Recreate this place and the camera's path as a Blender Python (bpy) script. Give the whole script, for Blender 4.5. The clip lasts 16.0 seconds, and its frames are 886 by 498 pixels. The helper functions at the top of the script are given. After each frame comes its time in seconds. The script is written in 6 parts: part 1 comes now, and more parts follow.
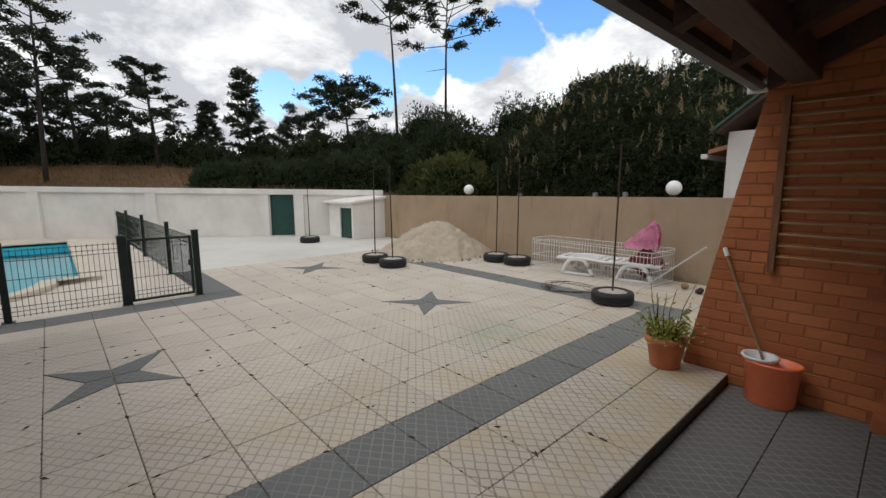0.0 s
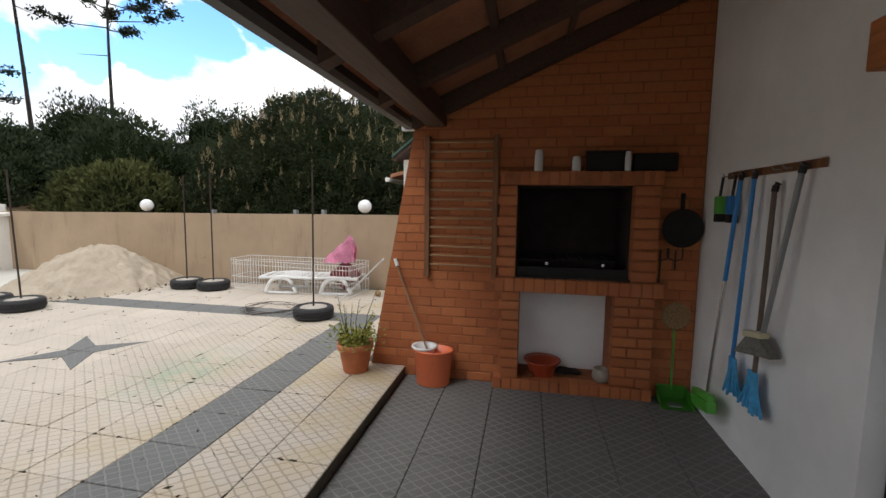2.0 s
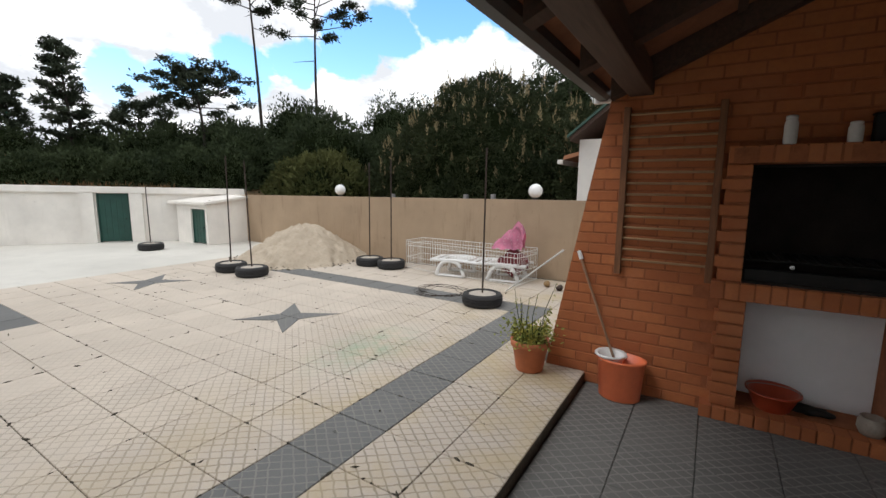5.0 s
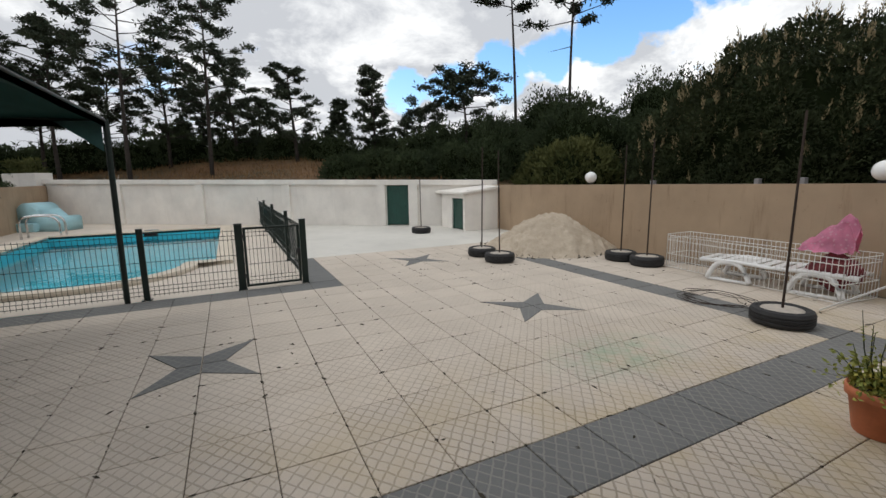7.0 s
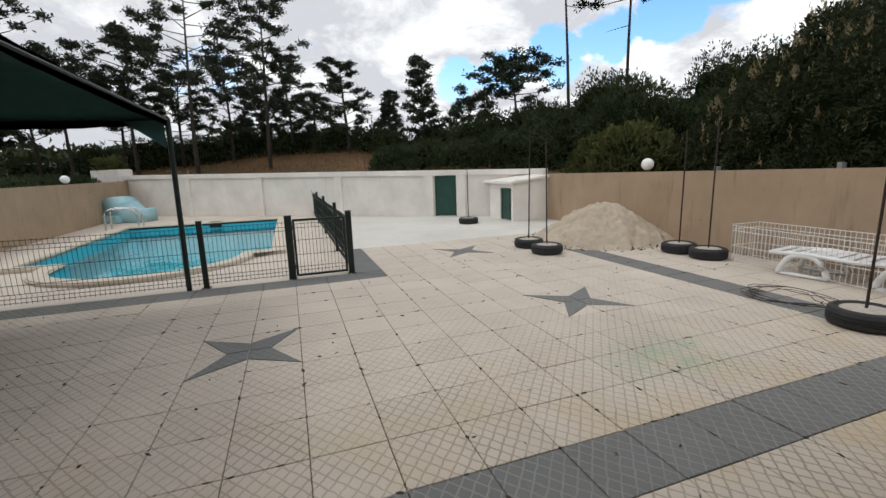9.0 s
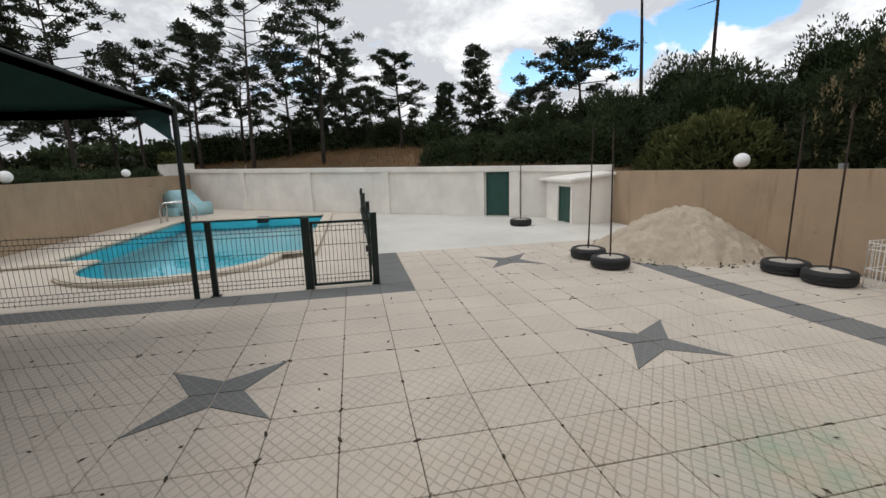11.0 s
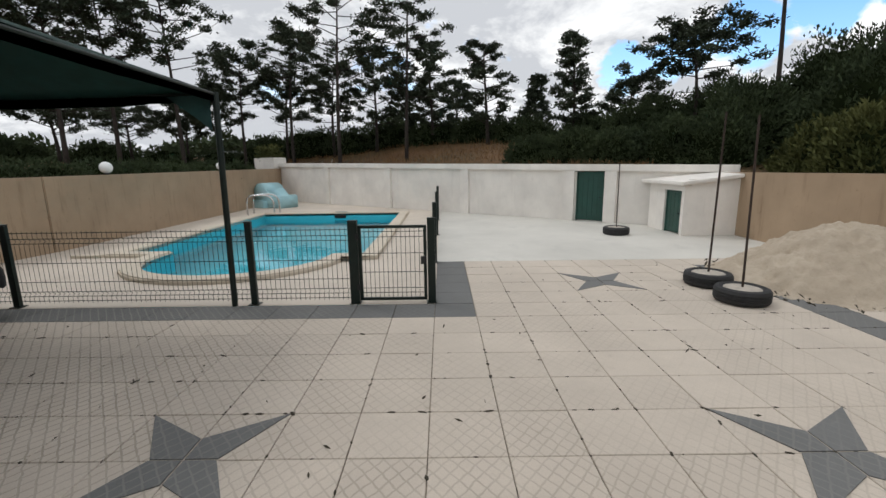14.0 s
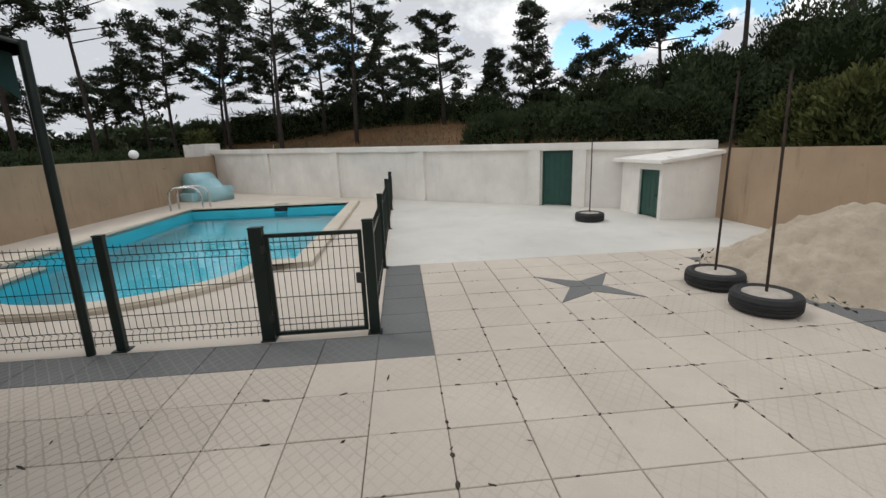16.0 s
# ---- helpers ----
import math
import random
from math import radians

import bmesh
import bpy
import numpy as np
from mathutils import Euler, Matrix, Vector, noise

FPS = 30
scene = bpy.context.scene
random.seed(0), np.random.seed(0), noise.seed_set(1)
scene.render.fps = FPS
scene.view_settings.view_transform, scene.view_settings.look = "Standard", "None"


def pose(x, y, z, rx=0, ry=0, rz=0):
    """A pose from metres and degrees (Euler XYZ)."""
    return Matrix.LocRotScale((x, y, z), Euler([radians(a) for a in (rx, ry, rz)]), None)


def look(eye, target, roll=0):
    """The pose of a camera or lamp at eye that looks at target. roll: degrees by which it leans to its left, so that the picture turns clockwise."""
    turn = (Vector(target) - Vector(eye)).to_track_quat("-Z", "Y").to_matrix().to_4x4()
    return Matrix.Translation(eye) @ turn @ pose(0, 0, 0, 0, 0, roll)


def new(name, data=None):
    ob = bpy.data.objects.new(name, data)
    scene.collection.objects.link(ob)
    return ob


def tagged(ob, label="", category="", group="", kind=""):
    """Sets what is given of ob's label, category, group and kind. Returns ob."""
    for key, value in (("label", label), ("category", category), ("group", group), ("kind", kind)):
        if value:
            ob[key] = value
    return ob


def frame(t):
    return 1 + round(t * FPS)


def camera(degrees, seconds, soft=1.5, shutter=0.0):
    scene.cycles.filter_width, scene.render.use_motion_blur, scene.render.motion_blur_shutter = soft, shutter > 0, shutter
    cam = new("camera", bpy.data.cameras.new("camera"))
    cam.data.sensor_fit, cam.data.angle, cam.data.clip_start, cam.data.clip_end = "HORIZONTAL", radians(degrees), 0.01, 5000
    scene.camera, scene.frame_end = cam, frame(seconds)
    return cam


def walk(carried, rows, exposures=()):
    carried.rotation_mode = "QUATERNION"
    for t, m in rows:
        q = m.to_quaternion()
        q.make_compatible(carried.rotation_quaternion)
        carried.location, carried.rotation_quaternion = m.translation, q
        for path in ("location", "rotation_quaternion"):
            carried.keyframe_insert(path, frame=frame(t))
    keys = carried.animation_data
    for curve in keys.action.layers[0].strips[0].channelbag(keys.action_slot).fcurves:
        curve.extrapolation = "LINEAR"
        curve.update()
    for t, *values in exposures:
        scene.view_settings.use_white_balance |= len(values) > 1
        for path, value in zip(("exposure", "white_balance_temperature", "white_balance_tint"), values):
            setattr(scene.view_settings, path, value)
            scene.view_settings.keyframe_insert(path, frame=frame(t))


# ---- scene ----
cam = camera(91.7, 16.0)
PATH = [
    (0, (-0.231, -4.06, 1.447), (1.101, -2.595, 1.162), -0.2),
    (0.5, (-0.18, -4.097, 1.45), (1.45, -2.971, 1.18), 1.2),
    (1, (-0.16, -4.147, 1.459), (1.658, -3.349, 1.218), 1.4),
    (1.5, (-0.122, -4.199, 1.457), (1.796, -3.675, 1.242), 1.2),
    (2, (-0.123, -4.251, 1.471), (1.83, -3.872, 1.265), 0.7),
    (2.5, (-0.105, -4.321, 1.464), (1.861, -4.016, 1.255), 0.7),
    (3, (-0.075, -4.309, 1.496), (1.885, -3.984, 1.262), 1.0),
    (3.2, (-0.069, -4.274, 1.484), (1.886, -3.923, 1.251), 1.0),
    (5.3, (0.153, -3.906, 1.473), (1.799, -2.815, 1.16), 0.8),
    (5.5, (0.178, -3.853, 1.457), (1.807, -2.746, 1.106), 1.3),
    (6, (0.258, -3.712, 1.409), (1.534, -2.209, 1.074), 0.3),
    (6.5, (0.308, -3.693, 1.395), (1.328, -2.001, 1.084), -0.4),
    (7, (0.298, -3.683, 1.401), (1.171, -1.912, 1.08), -0.9),
    (7.5, (0.295, -3.686, 1.4), (1.166, -1.914, 1.08), -0.6),
    (8, (0.282, -3.688, 1.403), (1.138, -1.906, 1.095), -0.8),
    (8.5, (0.309, -3.685, 1.408), (0.994, -1.835, 1.077), -1.9),
    (9, (0.423, -3.666, 1.406), (1.073, -1.809, 1.045), -1.9),
    (9.5, (0.499, -3.459, 1.409), (1.018, -1.572, 0.997), -1.3),
    (9.7, (0.557, -3.365, 1.412), (0.973, -1.447, 1.026), -2.1),
    (11.8, (1.089, -2.591, 1.415), (1.459, -0.659, 1.052), -1.0),
    (12, (1.098, -2.546, 1.418), (1.467, -0.609, 1.082), -0.5),
    (12.5, (1.121, -2.466, 1.418), (1.455, -0.527, 1.061), -1.5),
    (13, (1.196, -2.31, 1.412), (1.456, -0.362, 1.041), -2.7),
    (13.5, (1.272, -2.127, 1.421), (1.358, -0.161, 1.062), -1.2),
    (14, (1.287, -1.879, 1.404), (1.288, 0.085, 1.025), -0.7),
    (14.5, (1.241, -1.598, 1.42), (1.258, 0.364, 1.034), -2.8),
    (15, (1.264, -1.312, 1.404), (1.216, 0.643, 0.987), -3.6),
    (15.5, (1.351, -1.025, 1.412), (1.22, 0.929, 1.002), -3.4),
    (16, (1.434, -0.706, 1.382), (1.61, 1.233, 0.925), -2.0),
]
EXPOSURE = [(0, 0.25), (0.5, 0.26), (1.0, 0.54), (1.5, 0.76), (2.0, 0.92), (2.5, 1.06), (3.2, 1.08), (5.3, 0.54), (6.0, 0.18), (7.0, 0.24), (8.0, 0.36), (9.0, 0.38), (12.0, 0.27), (16.0, 0.30)]
walk(cam, [(t, look(e, g, r)) for t, e, g, r in PATH], EXPOSURE)

# ---- world, sun ----
world = bpy.data.worlds.new("sky")
scene.world = world
world.use_nodes = True
wn, wl = world.node_tree.nodes, world.node_tree.links
wn.clear()
SUN_DIR = Vector((-0.45, 0.34, 0.82)).normalized()
w_out = wn.new("ShaderNodeOutputWorld")
sky = wn.new("ShaderNodeTexSky")
sky.sky_type, sky.sun_disc = 'NISHITA', False
sky.sun_elevation = math.asin(SUN_DIR.z)
sky.sun_rotation = math.atan2(SUN_DIR.x, SUN_DIR.y)
bg_sky = wn.new("ShaderNodeBackground")
bg_sky.inputs[1].default_value = 0.14
hue = wn.new("ShaderNodeHueSaturation")
hue.inputs["Saturation"].default_value, hue.inputs["Value"].default_value = 1.3, 1.5
wl.new(sky.outputs[0], hue.inputs["Color"])
wl.new(hue.outputs[0], bg_sky.inputs[0])
# broken cloud: a deck seen in perspective, thick cumulus low over the horizon
tc = wn.new("ShaderNodeTexCoord")
sep = wn.new("ShaderNodeSeparateXYZ")
wl.new(tc.outputs["Generated"], sep.inputs[0])


def wmath(op, a, b=None, c=None):
    nd = wn.new("ShaderNodeMath")
    nd.operation = op
    for k, v in enumerate((a, b, c)):
        if v is None:
            continue
        if isinstance(v, (int, float)):
            nd.inputs[k].default_value = v
        else:
            wl.new(v, nd.inputs[k])
    return nd.outputs[0]


lift = wmath("ADD", wmath("MAXIMUM", sep.outputs[2], 0.0), 0.32)
comb = wn.new("ShaderNodeCombineXYZ")
wl.new(wmath("DIVIDE", sep.outputs[0], lift), comb.inputs[0])
wl.new(wmath("DIVIDE", sep.outputs[1], lift), comb.inputs[1])
comb.inputs[2].default_value = 3.4


def wnoise(scale, detail, rough, dist=0.0):
    nd = wn.new("ShaderNodeTexNoise")
    nd.inputs["Scale"].default_value, nd.inputs["Detail"].default_value = scale, detail
    nd.inputs["Roughness"].default_value, nd.inputs["Distortion"].default_value = rough, dist
    wl.new(comb.outputs[0], nd.inputs["Vector"])
    return nd.outputs[0]


# the blue gap: an arc of openings between the grey deck and the low cumulus (azimuth, elevation, radius)
warp = wn.new("ShaderNodeTexNoise")
warp.inputs["Scale"].default_value, warp.inputs["Detail"].default_value, warp.inputs["Roughness"].default_value = 7.0, 5, 0.6
wl.new(tc.outputs["Generated"], warp.inputs["Vector"])
bent = wn.new("ShaderNodeVectorMath")
bent.operation = "MULTIPLY_ADD"
wl.new(warp.outputs[1], bent.inputs[0])
bent.inputs[1].default_value = (0.16, 0.16, 0.12)
shifted = wn.new("ShaderNodeVectorMath")
shifted.operation = "SUBTRACT"
wl.new(tc.outputs["Generated"], shifted.inputs[0])
shifted.inputs[1].default_value = (0.08, 0.08, 0.06)
wl.new(shifted.outputs[0], bent.inputs[2])
straight = wn.new("ShaderNodeVectorMath")
straight.operation = "NORMALIZE"
wl.new(bent.outputs[0], straight.inputs[0])
gap = None
for az, el, rad in ((68, 11, 2.0), (62, 11.5, 2.4), (56, 12.5, 2.5), (50, 14.5, 2.5), (44, 17, 2.5), (38, 19, 2.6), (31, 21.5, 2.8), (23, 23.5, 3.2), (14, 25, 3.5)):
    toward = wn.new("ShaderNodeVectorMath")
    toward.operation = "DOT_PRODUCT"
    wl.new(straight.outputs[0], toward.inputs[0])
    ca, sa, ce, se = math.cos(radians(az)), math.sin(radians(az)), math.cos(radians(el)), math.sin(radians(el))
    toward.inputs[1].default_value = (ca * ce, sa * ce, se)
    fall = wn.new("ShaderNodeMapRange")
    fall.inputs[1].default_value, fall.inputs[2].default_value = math.cos(radians(rad * 1.9)), math.cos(radians(rad * 0.3))
    wl.new(toward.outputs["Value"], fall.inputs[0])
    gap = fall.outputs[0] if gap is None else wmath("MAXIMUM", gap, fall.outputs[0])
cover = wn.new("ShaderNodeMapRange")
cover.inputs[1].default_value, cover.inputs[2].default_value = 0.37, 0.46
billow = wmath("ADD", wmath("MULTIPLY", wnoise(1.35, 7, 0.55, 0.2), 0.5), wmath("MULTIPLY", wnoise(4.6, 8, 0.58, 0.1), 0.5))
wl.new(wmath("SUBTRACT", wmath("ADD", billow, 0.07), wmath("MULTIPLY", gap, 0.30)), cover.inputs[0])
ramp = wn.new("ShaderNodeValToRGB")
ramp.color_ramp.elements[0].position, ramp.color_ramp.elements[0].color = 0.40, (0.52, 0.54, 0.575, 1)
ramp.color_ramp.elements[1].position, ramp.color_ramp.elements[1].color = 0.60, (0.975, 0.985, 0.985, 1)
# the deck lies thicker and greyer over the pool side
over = wn.new("ShaderNodeVectorMath")
over.operation = "DOT_PRODUCT"
wl.new(tc.outputs["Generated"], over.inputs[0])
over.inputs[1].default_value = (-0.50, 0.83, 0.25)
thick = wn.new("ShaderNodeMapRange")
thick.inputs[1].default_value, thick.inputs[2].default_value, thick.inputs[4].default_value = 0.45, 0.95, 0.13
wl.new(over.outputs["Value"], thick.inputs[0])
wl.new(wmath("SUBTRACT", wnoise(3.0, 8, 0.62, 0.25), thick.outputs[0]), ramp.inputs[0])
bg_cloud = wn.new("ShaderNodeBackground")
bg_cloud.inputs[1].default_value = 1.0
wl.new(ramp.outputs[0], bg_cloud.inputs[0])
mixw = wn.new("ShaderNodeMixShader")
wl.new(cover.outputs[0], mixw.inputs[0])
wl.new(bg_sky.outputs[0], mixw.inputs[1])
wl.new(bg_cloud.outputs[0], mixw.inputs[2])
wl.new(mixw.outputs[0], w_out.inputs[0])

sun_data = bpy.data.lights.new("sun", "SUN")
sun_data.energy, sun_data.angle, sun_data.color = 0.5, radians(14), (1.0, 0.975, 0.945)
sun = new("sun", sun_data)
sun.matrix_world = look(SUN_DIR * 30, (0, 0, 0))

# ---- materials ----


class Nodes:
    """Small wrapper to wire a material."""

    def __init__(self, name, rough=0.7, metal=0.0):
        self.m = bpy.data.materials.new(name)
        self.m.use_nodes = True
        self.n, self.l = self.m.node_tree.nodes, self.m.node_tree.links
        self.b = self.n["Principled BSDF"]
        self.b.inputs["Roughness"].default_value = rough
        self.b.inputs["Metallic"].default_value = metal
        self.pos = self.n.new("ShaderNodeNewGeometry").outputs["Position"]

    def put(self, socket, v):
        if isinstance(v, (int, float)):
            socket.default_value = v
        elif isinstance(v, tuple):
            socket.default_value = (*v, 1) if len(v) == 3 and socket.type == "RGBA" else v
        else:
            self.l.new(v, socket)

    def noise(self, scale, detail=4, rough=0.6, vec=None, dist=0.0):
        nd = self.n.new("ShaderNodeTexNoise")
        nd.inputs["Scale"].default_value, nd.inputs["Detail"].default_value = scale, detail
        nd.inputs["Roughness"].default_value, nd.inputs["Distortion"].default_value = rough, dist
        self.l.new(vec or self.pos, nd.inputs["Vector"])
        return nd.outputs[0]

    def scaled(self, x, y, z, vec=None):
        nd = self.n.new("ShaderNodeVectorMath")
        nd.operation = "MULTIPLY"
        self.l.new(vec or self.pos, nd.inputs[0])
        nd.inputs[1].default_value = (x, y, z)
        return nd.outputs[0]

    def math(self, op, a, b=0.0, clamp=False):
        nd = self.n.new("ShaderNodeMath")
        nd.operation, nd.use_clamp = op, clamp
        self.put(nd.inputs[0], a), self.put(nd.inputs[1], b)
        return nd.outputs[0]

    def rng(self, v, a, b, c=0.0, d=1.0):
        nd = self.n.new("ShaderNodeMapRange")
        for k, q in enumerate((v, a, b, c, d)):
            self.put(nd.inputs[k], q)
        return nd.outputs[0]

    def mix(self, f, a, b, mode="MIX"):
        nd = self.n.new("ShaderNodeMix")
        nd.data_type, nd.blend_type = "RGBA", mode
        self.put(nd.inputs[0], f), self.put(nd.inputs[6], a), self.put(nd.inputs[7], b)
        return nd.outputs[2]

    def random(self):
        return self.n.new("ShaderNodeObjectInfo").outputs["Random"]

    def island(self):
        return self.n.new("ShaderNodeNewGeometry").outputs["Random Per Island"]

    def bump(self, h, strength=0.3, dist=0.01):
        nd = self.n.new("ShaderNodeBump")
        nd.inputs["Strength"].default_value, nd.inputs["Distance"].default_value = strength, dist
        self.put(nd.inputs["Height"], h)
        self.l.new(nd.outputs[0], self.b.inputs["Normal"])

    def base(self, c):
        self.put(self.b.inputs["Base Color"], c)
        return self.m


def tint(c, k):
    return tuple(min(1.0, v * k) for v in c)


def plain(name, c, rough=0.6, metal=0.0, var=0.2, scale=5.0, fine=70.0, bump=0.15, rand=0.0):
    """Surface with broad mottling, fine grain and slight relief."""
    k = Nodes(name, rough, metal)
    col = k.mix(k.rng(k.noise(scale, 5), 0.3, 0.7), tint(c, 1 - var), tint(c, 1 + var))
    col = k.mix(k.rng(k.noise(fine, 2), 0.3, 0.7, 0.0, 0.35), col, tint(c, 1 - 1.6 * var))
    if rand:
        col = k.mix(k.rng(k.random(), 0, 1, 0, rand), col, tint(c, 0.55))
    if bump:
        k.bump(k.noise(fine, 4), bump, 0.006)
    return k.base(col)


def ribbed(k, cell, width):
    """1 on the raised ribs of a diamond lattice, 0 between."""
    wob = k.n.new("ShaderNodeTexNoise")
    wob.inputs["Scale"].default_value, wob.inputs["Detail"].default_value = 16, 2
    k.l.new(k.pos, wob.inputs["Vector"])
    off = k.n.new("ShaderNodeVectorMath")
    off.operation = "MULTIPLY_ADD"
    k.l.new(wob.outputs[1], off.inputs[0])
    off.inputs[1].default_value = (0.022, 0.022, 0)
    k.l.new(k.pos, off.inputs[2])
    s = k.n.new("ShaderNodeSeparateXYZ")
    k.l.new(off.outputs[0], s.inputs[0])
    out = None
    for op in ("ADD", "SUBTRACT"):
        u = k.math("DIVIDE", k.math(op, k.math("MULTIPLY", s.outputs[0], 1.25), s.outputs[1]), cell)
        d = k.math("ABSOLUTE", k.math("SUBTRACT", k.math("FRACT", u), 0.5))
        line = k.rng(d, width, width * 0.45)
        out = line if out is None else k.math("MAXIMUM", out, line)
    return out


def paver(name, c, dirt, stain=True):
    """Concrete paver with a worn diamond relief, varied piece by piece."""
    k = Nodes(name, 0.85)
    rib = ribbed(k, 0.10, 0.105)
    wear = k.rng(k.math("ADD", k.noise(0.9, 3), k.math("MULTIPLY", k.random(), 0.28)), 0.48, 0.72)
    sy = k.n.new("ShaderNodeSeparateXYZ")
    k.l.new(k.pos, sy.inputs[0])
    near = k.math("MAXIMUM", k.rng(sy.outputs[1], 0.7, -1.8), k.rng(sy.outputs[0], 1.3, -1.4))
    wear = k.math("MULTIPLY", k.math("ADD", k.math("MULTIPLY", wear, 0.26), k.math("MULTIPLY", near, 0.75), True), k.rng(k.noise(3.0, 3), 0.25, 0.6, 0.45, 1.0))
    col = k.mix(k.rng(k.noise(1.1, 6, 0.65), 0.3, 0.72), tint(c, 0.86), tint(c, 1.1))
    col = k.mix(k.rng(k.random(), 0, 1, 0.0, 0.30), col, tint(c, 0.74))
    col = k.mix(k.rng(k.noise(130, 2), 0.42, 0.75, 0.0, 0.35), col, tint(c, 0.7))
    col = k.mix(k.math("MULTIPLY", k.rng(k.noise(7, 6, 0.7), 0.60, 0.80), 0.35), col, dirt)
    col = k.mix(k.math("MULTIPLY", k.math("MULTIPLY", rib, wear), 0.66), col, dirt)
    if stain:
        yel = k.math("MULTIPLY", k.rng(k.noise(1.7, 4), 0.42, 0.64), k.rng(sy.outputs[1], -0.6, -2.8, 0.0, 0.6))
        col = k.mix(yel, col, (0.47, 0.36, 0.17))
        v = k.n.new("ShaderNodeVectorMath")
        v.operation = "DISTANCE"
        k.l.new(k.scaled(0.75, 1.35, 0.0), v.inputs[0])
        v.inputs[1].default_value = (3.0 * 0.75, -1.38 * 1.35, 0)
        g = k.math("MULTIPLY", k.rng(v.outputs["Value"], 0.62, 0.08), k.rng(k.noise(4.5, 5, 0.7), 0.36, 0.66))
        col = k.mix(k.math("MULTIPLY", g, 0.85), col, (0.27, 0.38, 0.27))
    k.bump(k.math("ADD", k.math("MULTIPLY", rib, k.math("MULTIPLY", wear, -0.8)), k.math("MULTIPLY", k.noise(90, 3), 0.35)), 0.5, 0.006)
    return k.base(col)


M_PAVER = paver("cream_paver", (0.585, 0.512, 0.432), (0.20, 0.165, 0.12))
M_DARK = paver("grey_paver", (0.165, 0.166, 0.162), (0.29, 0.28, 0.25), False)
M_PORCH = paver("dark_porch_tile", (0.145, 0.142, 0.134), (0.27, 0.26, 0.24), False)


def joint_mat():
    """Joint filling: pale sand, with dark moss and dirt where it gathers."""
    k = Nodes("joint_sand", 0.95)
    sy = k.n.new("ShaderNodeSeparateXYZ")
    k.l.new(k.pos, sy.inputs[0])
    damp = k.math("MAXIMUM", k.rng(sy.outputs[1], 1.5, -2.0, 0.0, 0.16), k.rng(sy.outputs[0], 1.5, -1.5, 0.0, 0.16))
    moss = k.rng(k.math("ADD", k.noise(1.6, 6, 0.7), damp), 0.44, 0.60)
    col = k.mix(moss, (0.36, 0.30, 0.235), (0.075, 0.062, 0.045))
    col = k.mix(k.rng(k.noise(40, 3), 0.4, 0.7, 0, 0.5), col, (0.17, 0.14, 0.10))
    k.bump(k.noise(40, 4), 0.4, 0.006)
    return k.base(col)


M_JOINT = joint_mat()
M_PORCHJOINT = plain("porch_grout", (0.10, 0.098, 0.092), 0.95, 0, 0.3, 9, 60, 0.3)
M_LITTER = plain("leaf_litter", (0.055, 0.045, 0.03), 0.95, 0, 0.5, 30, 90, 0.3)


def cement(name, c, stainc):
    k = Nodes(name, 0.82)
    col = k.mix(k.rng(k.noise(0.7, 6, 0.6), 0.3, 0.7), tint(c, 0.88), tint(c, 1.08))
    col = k.mix(k.math("MULTIPLY", k.rng(k.noise(2.2, 7, 0.7, k.scaled(1, 0.55, 1)), 0.55, 0.75), 0.5), col, stainc)
    col = k.mix(k.rng(k.noise(60, 3), 0.45, 0.75, 0, 0.25), col, tint(c, 0.75))
    k.bump(k.noise(40, 5), 0.2, 0.008)
    return k.base(col)


M_CEMENT = cement("pale_cement", (0.62, 0.60, 0.55), (0.46, 0.45, 0.42))
M_DECK = cement("pool_deck_stone", (0.60, 0.53, 0.45), (0.45, 0.38, 0.30))
M_COPING = cement("cream_coping_stone", (0.60, 0.53, 0.43), (0.40, 0.34, 0.25))


def render_wall(name, c, streak, amount):
    """Painted wall with rain streaks and blotches."""
    k = Nodes(name, 0.88)
    col = k.mix(k.rng(k.noise(1.3, 5), 0.3, 0.7), tint(c, 0.86), tint(c, 1.07))
    st = k.rng(k.noise(5.0, 6, 0.7, k.scaled(1.4, 1.4, 0.16)), 0.55, 0.78)
    col = k.mix(k.math("MULTIPLY", st, amount), col, streak)
    col = k.mix(k.math("MULTIPLY", k.rng(k.noise(9, 6, 0.75), 0.62, 0.74), amount), col, tint(streak, 0.8))
    k.bump(k.math("ADD", k.noise(120, 3), k.noise(14, 3)), 0.25, 0.006)
    return k.base(col)


M_WHITE = render_wall("white_limewash", (0.80, 0.765, 0.715), (0.56, 0.53, 0.48), 0.35)
M_HOUSE = render_wall("house_white_paint", (0.87, 0.865, 0.86), (0.72, 0.71, 0.69), 0.12)
M_TAN = render_wall("tan_render", (0.385, 0.282, 0.188), (0.21, 0.14, 0.085), 0.85)


def brick_mat():
    k = Nodes("red_brick", 0.85)
    col = k.mix(k.random(), (0.37, 0.112, 0.038), (0.49, 0.163, 0.055))
    col = k.mix(k.rng(k.noise(24, 5, 0.7), 0.4, 0.75, 0, 0.4), col, (0.29, 0.09, 0.04))
    col = k.mix(k.math("MULTIPLY", k.rng(k.noise(2.0, 5), 0.5, 0.75), 0.4), col, (0.45, 0.20, 0.10))
    k.bump(k.noise(110, 4), 0.4, 0.006)
    return k.base(col)


M_BRICK = brick_mat()
M_MORTAR = plain("brick_mortar", (0.34, 0.118, 0.049), 0.95, 0, 0.25, 12, 90, 0.4)


